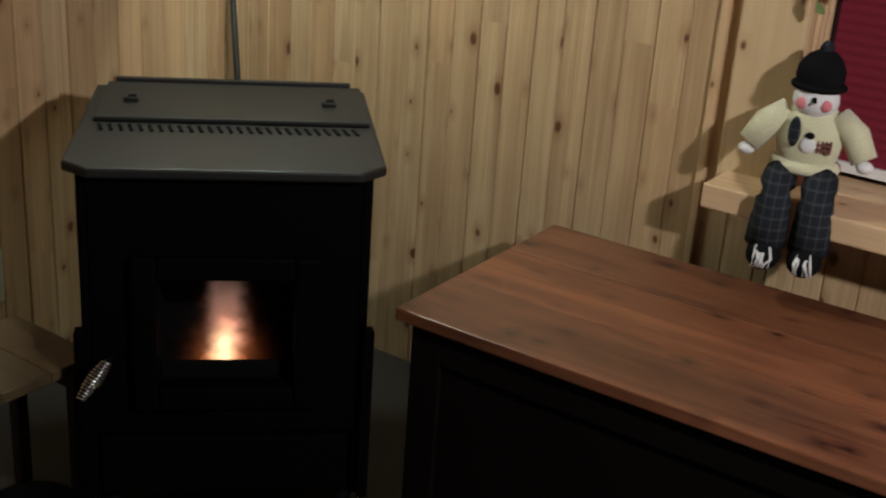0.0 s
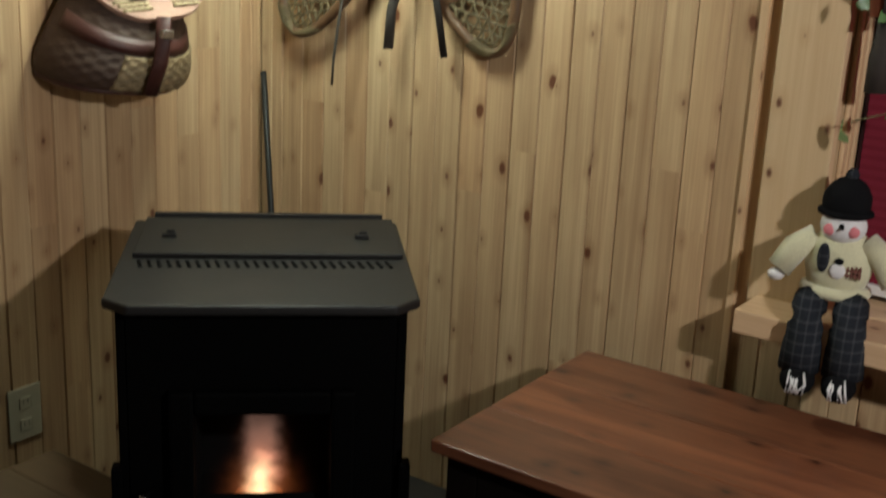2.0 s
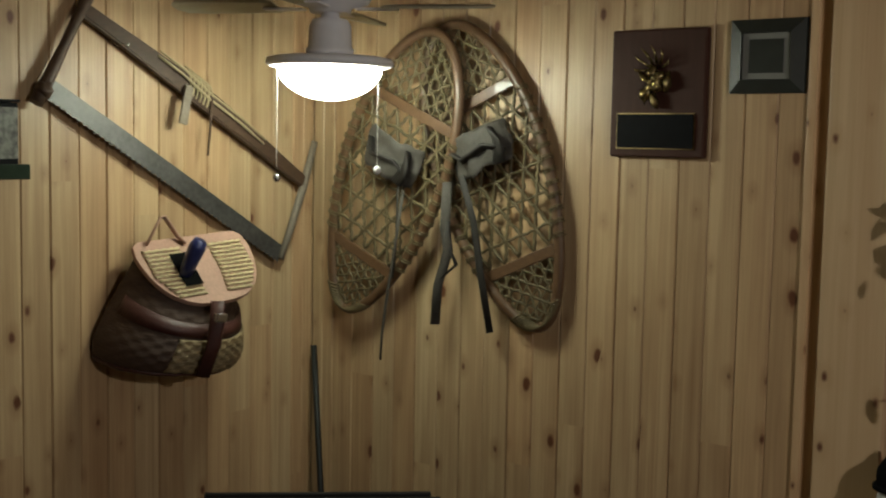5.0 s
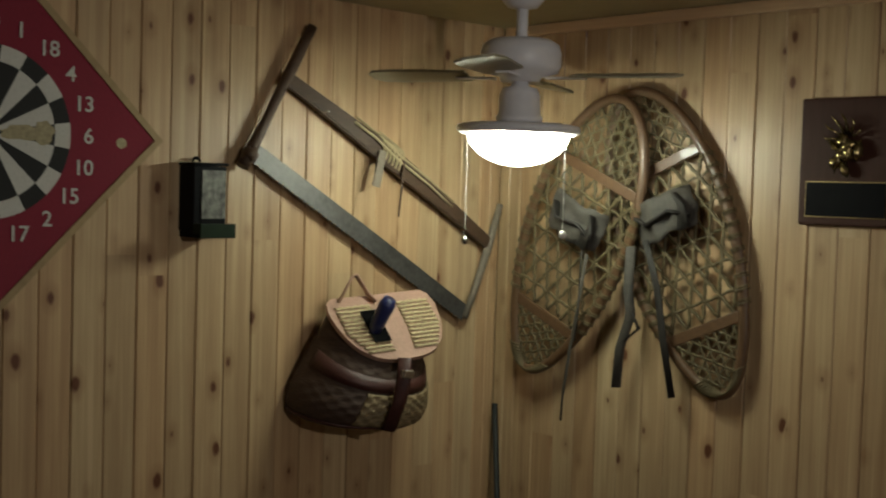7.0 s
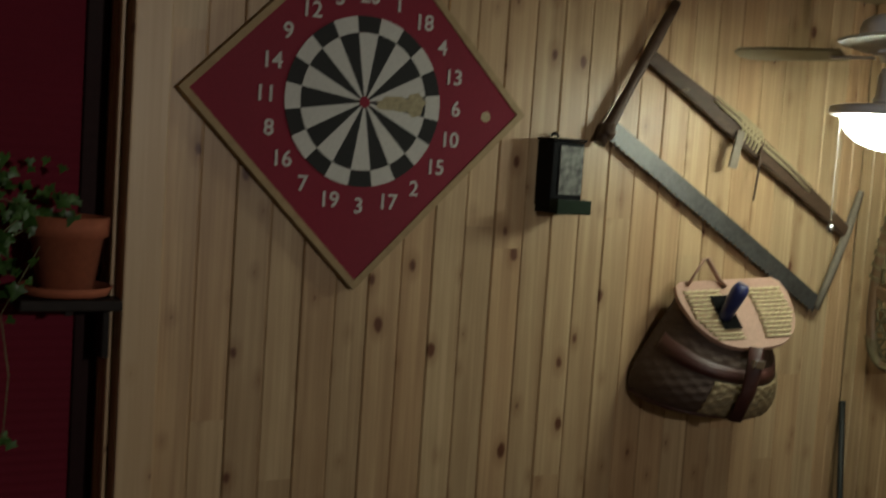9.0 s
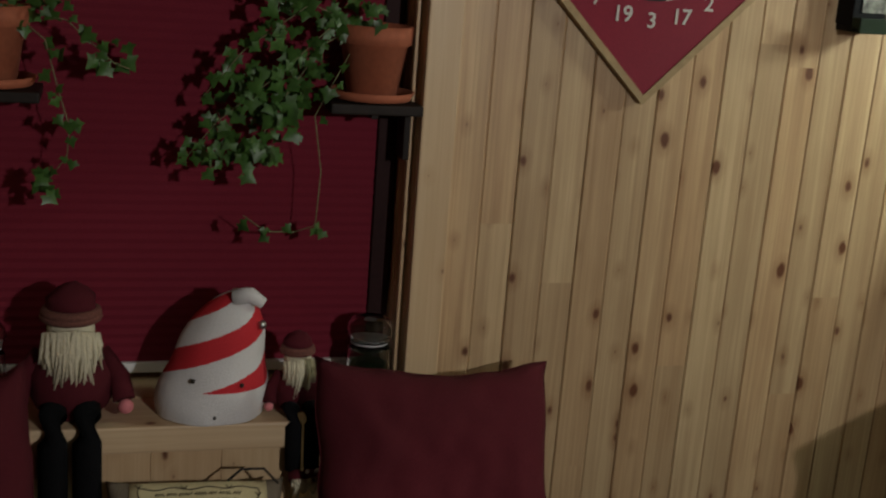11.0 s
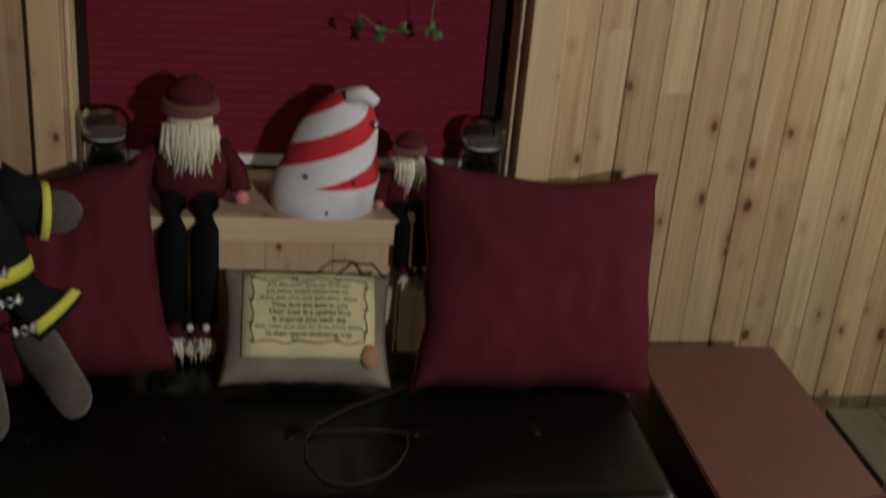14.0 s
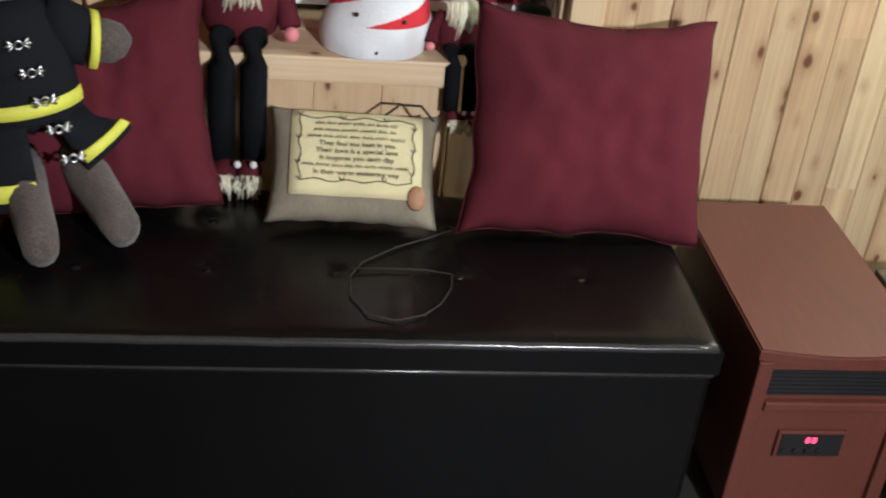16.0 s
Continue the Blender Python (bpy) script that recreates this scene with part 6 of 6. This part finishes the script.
def build_snow_doll():
    """Snowman doll, one mesh, sitting on the sill with its legs hanging."""
    bm = bmesh.new()
    blob(bm, (0, -0.02, 0.145), (0.078, 0.060, 0.085), mat=0, rough=0.08)
    tube(bm, [(0.068 * math.cos(t), -0.02 + 0.052 * math.sin(t), 0.082) for t in (2 * math.pi * j / 20 for j in range(20))], 0.014, 8, mat=0, closed=True)
    for sg in (-1, 1):
        tube(bm, [(sg * 0.055, -0.02, 0.195), (sg * 0.10, -0.035, 0.165), (sg * 0.128, -0.05, 0.118)], [0.030, 0.032, 0.029], 12, mat=0)
        blob(bm, (sg * 0.132, -0.053, 0.105), (0.020, 0.020, 0.014), mat=1)
        lx = sg * 0.046
        tube(bm, [(lx, -0.045, 0.060), (lx, -0.072, 0.045), (lx * 1.02, -0.092, 0.01), (lx * 1.04, -0.096, -0.03), (lx * 1.06, -0.096, -0.090)], [0.038, 0.041, 0.042, 0.044, 0.048], 14, mat=4)
        blob(bm, (lx * 1.0, -0.115, -0.108), (0.040, 0.055, 0.036), mat=2)
        r = random.Random(3 + sg)
        for i in range(9):
            x = lx + r.uniform(-0.016, 0.016)
            tube(bm, [(x, -0.145, -0.083), (x + r.uniform(-0.008, 0.01), -0.172, -0.100), (x + r.uniform(-0.01, 0.016), -0.172, -0.124)], 0.0024, 5, mat=1)
    blob(bm, (0, -0.035, 0.232), (0.052, 0.046, 0.042), mat=1)
    for sg in (-1, 1):
        blob(bm, (sg * 0.026, -0.072, 0.228), (0.014, 0.008, 0.013), mat=3)
    tube(bm, [(0.0, -0.078, 0.240), (0.004, -0.094, 0.237)], [0.006, 0.003], 8, mat=2)
    blob(bm, (0.0, -0.03, 0.283), (0.055, 0.050, 0.058), mat=2, rough=0.06)
    tube(bm, [(0.056 * math.cos(t), -0.03 + 0.050 * math.sin(t), 0.262) for t in (2 * math.pi * j / 20 for j in range(20))], 0.007, 8, mat=2, closed=True)
    blob(bm, (0.004, -0.03, 0.346), (0.014, 0.014, 0.013), mat=4, rough=0.5)
    # jumper motif: dark tree and red fence
    blob(bm, (-0.030, -0.078, 0.165), (0.014, 0.008, 0.034), mat=4)
    blob(bm, (0.004, -0.080, 0.140), (0.018, 0.006, 0.018), mat=1)
    blob(bm, (0.006, -0.082, 0.162), (0.010, 0.006, 0.008), mat=2)
    for i in range(4):
        box(bm, 0.024 + 0.009 * i, 0.028 + 0.009 * i, -0.078, -0.070 + 0.002 * i, 0.126, 0.152, mat=5)
    box(bm, 0.020, 0.056, -0.0785, -0.066, 0.142, 0.146, mat=5)
    box(bm, 0.020, 0.056, -0.0785, -0.066, 0.131, 0.135, mat=5)
    ob = part("doll", bm, [CREAM_KNIT, WHITE_FELT, BLACK_FELT, PINK_FELT, CHECK, BROWN_KNIT])
    ob.matrix_basis = pose(1.762, -0.080, 0.793, 0, 0, 12) @ Matrix.Diagonal((0.90, 0.92, 0.94, 1))
    tagged(ob, "stuffed snowman doll in cream jumper and checked trousers", "doll", "dolls on the sill")


build_snow_doll()


def build_bear():
    """Toy bear in a fireman's coat, one mesh, sitting on the bench."""
    bm = bmesh.new()
    blob(bm, (0, 0, 0.42), (0.10, 0.09, 0.10), mat=0, rough=0.12)            # head
    blob(bm, (0, -0.09, 0.395), (0.045, 0.04, 0.035), mat=0, rough=0.1)       # muzzle
    for sg in (-1, 1):
        blob(bm, (sg * 0.08, 0.01, 0.50), (0.034, 0.018, 0.034), mat=0)
        tube(bm, [(sg * 0.07, 0, 0.295), (sg * 0.108, -0.01, 0.272), (sg * 0.142, -0.02, 0.258)], [0.050, 0.047, 0.044], 14, mat=1)
        tube(bm, [(sg * 0.141, -0.02, 0.2585), (sg * 0.157, -0.021, 0.254)], [0.0465, 0.045], 14, mat=2)
        tube(bm, [(sg * 0.154, -0.02, 0.255), (sg * 0.180, -0.025, 0.250), (sg * 0.205, -0.03, 0.246), (sg * 0.220, -0.03, 0.244)], [0.033, 0.034, 0.028, 0.012], 14, mat=0)
        tube(bm, [(0.02 + sg * 0.050, -0.02, 0.085), (0.025 + sg * 0.062, -0.085, 0.065), (0.03 + sg * 0.072, -0.185, 0.036), (0.03 + sg * 0.077, -0.240, 0.030), (0.03 + sg * 0.078, -0.252, 0.029)], [0.048, 0.043, 0.038, 0.034, 0.016], 14, mat=0)
    # coat: a closed upper body, and a skirt of two flaps that part in front, one swung aside
    lathe(bm, [(0.05, 0.335), (0.085, 0.32), (0.108, 0.26), (0.115, 0.20), (0.122, 0.165), (0.10, 0.150)], 32, mat=1, squash=0.82)
    lathe(bm, [(0.1135, 0.197), (0.1175, 0.197), (0.1215, 0.177), (0.1165, 0.177)], 32, mat=2, squash=0.82)

    def flap(profile, a0, a1, mat, swing, push):
        n, grid = 22, []
        for r0, z in profile:
            row = []
            for i in range(n + 1):
                a = radians(a0 + (a1 - a0) * i / n)
                r1 = r0 + push + 0.005 * math.sin(5 * a) * (0.17 - z) / 0.1
                x, y = r1 * math.cos(a), 0.82 * r1 * math.sin(a)
                lift = swing * max(0.0, min(1.0, (x + 0.02) / 0.17)) * (0.17 - z) / 0.1
                row.append(bm.verts.new((x + 0.050 * lift, y, z + 0.080 * lift)))
            grid.append(row)
        fs = []
        for p, q in zip(grid, grid[1:]):
            for i in range(n):
                f = bm.faces.new((p[i], p[i + 1], q[i + 1], q[i]))
                f.smooth, f.material_index = True, mat
                fs.append(f)
        r = bmesh.ops.extrude_face_region(bm, geom=fs)
        new_verts = [v for v in r["geom"] if isinstance(v, bmesh.types.BMVert)]
        bmesh.ops.scale(bm, vec=(0.975, 0.975, 1), verts=new_verts)

    skirt = [(0.120, 0.168), (0.136, 0.140), (0.156, 0.105), (0.172, 0.068), (0.176, 0.052)]
    hem = [(0.1655, 0.092), (0.1735, 0.068)]
    for a0, a1, swing in ((-72, 100, 1.0), (-262, -96, 0.0)):
        flap(skirt, a0, a1, 1, swing, 0.0)
        flap(hem, a0 + 1, a1 - 1, 2, swing, 0.0035)
    # ornate silver clasps down the front
    for i in range(5):
        x, z = 0.004 + 0.012 * i, 0.285 - 0.040 * i
        rad = 0.106 + 0.010 * i + 0.003 * i * i
        y = -0.82 * math.sqrt(max(0.001, rad ** 2 - x ** 2)) - 0.006
        tube(bm, [(x + 0.0075 * math.cos(t), y - 0.003, z + 0.006 * math.sin(t)) for t in (2 * math.pi * k / 10 for k in range(10))], 0.0022, 5, mat=3, closed=True)
        for sg in (-1, 1):
            for up in (-1, 0, 1):
                tube(bm, [(x + sg * 0.008, y - 0.002, z), (x + sg * 0.018, y - 0.001, z + up * 0.006), (x + sg * (0.026 if up == 0 else 0.021), y, z + up * 0.008)], [0.002, 0.0034, 0.0012], 5, mat=3)
    ob = part("toy_bear", bm, [FUR, COAT, HIVIZ, STEEL])
    ob.matrix_basis = pose(0.335, -3.180, 0.452, 0, 0, 112) @ pose(0, 0, 0.0, -5, -5, 0) @ Matrix.Diagonal((1.0, 1.0, 1.32, 1))
    tagged(ob, "plush toy bear in a black coat with yellow stripes", "toy")


build_bear()
cord = [(0.376, -2.347, 0.456), (0.41, -2.40, 0.455), (0.451, -2.47, 0.455), (0.51, -2.54, 0.455), (0.561, -2.565, 0.455), (0.63, -2.567, 0.455), (0.694, -2.537, 0.455), (0.711, -2.486, 0.455), (0.69, -2.43, 0.455), (0.652, -2.396, 0.455), (0.60, -2.372, 0.455), (0.551, -2.365, 0.457), (0.540, -2.42, 0.459), (0.536, -2.475, 0.457), (0.540, -2.564, 0.459)]
tagged(part("cord", tube(bmesh.new(), cord, 0.0018, 6), TWINE), "thin brown cord looped on the leather bench", "cord")


def build_side_table():
    t = thing("side_table", pose(0.385, -1.395, 0), "low wooden side table between heater and stove", "table")
    W, D, H = 0.275, 0.355, 0.395
    for i in range(3):
        a = D / 3 * i
        part("top_plank", made_box(0, W, a + 0.0006, a + D / 3 - 0.0006, H - 0.024, H, bevel=0.003), TABLE_WOOD, t)
    for x in (0.02, W - 0.05):
        for y in (0.02, D - 0.05):
            part("leg", made_box(x, x + 0.03, y, y + 0.03, 0, H - 0.0245, bevel=0.003), DARK_WOOD, t)
    for y in (0.028, D - 0.042):
        part("apron", made_box(0.051, W - 0.051, y, y + 0.014, H - 0.085, H - 0.0245), DARK_WOOD, t)


build_side_table()


def build_bucket():
    b = thing("ash_bucket", pose(0.80, -1.325, 0), "small black metal bucket beside the heater", "bucket")
    part("pail", lathe(bmesh.new(), [(0.062, 0.0), (0.068, 0.004), (0.088, 0.215), (0.092, 0.222), (0.086, 0.222), (0.066, 0.010), (0.004, 0.009)], 32), BLACK_METAL, b)
    part("bail_handle", tube(bmesh.new(), [(0.090 * math.cos(a), 0.02, 0.205 - 0.07 * math.sin(a)) for a in (math.pi * i / 14 for i in range(15))], 0.003, 6), STEEL, b)


build_bucket()

# ---- boards of the two walls ----
lay_boards(wall_w, -4.6, 0.0, -1.683, 0.160, WIN1)
lay_boards(wall_n, 0.0, 4.2, 1.191, 0.158, WIN2)
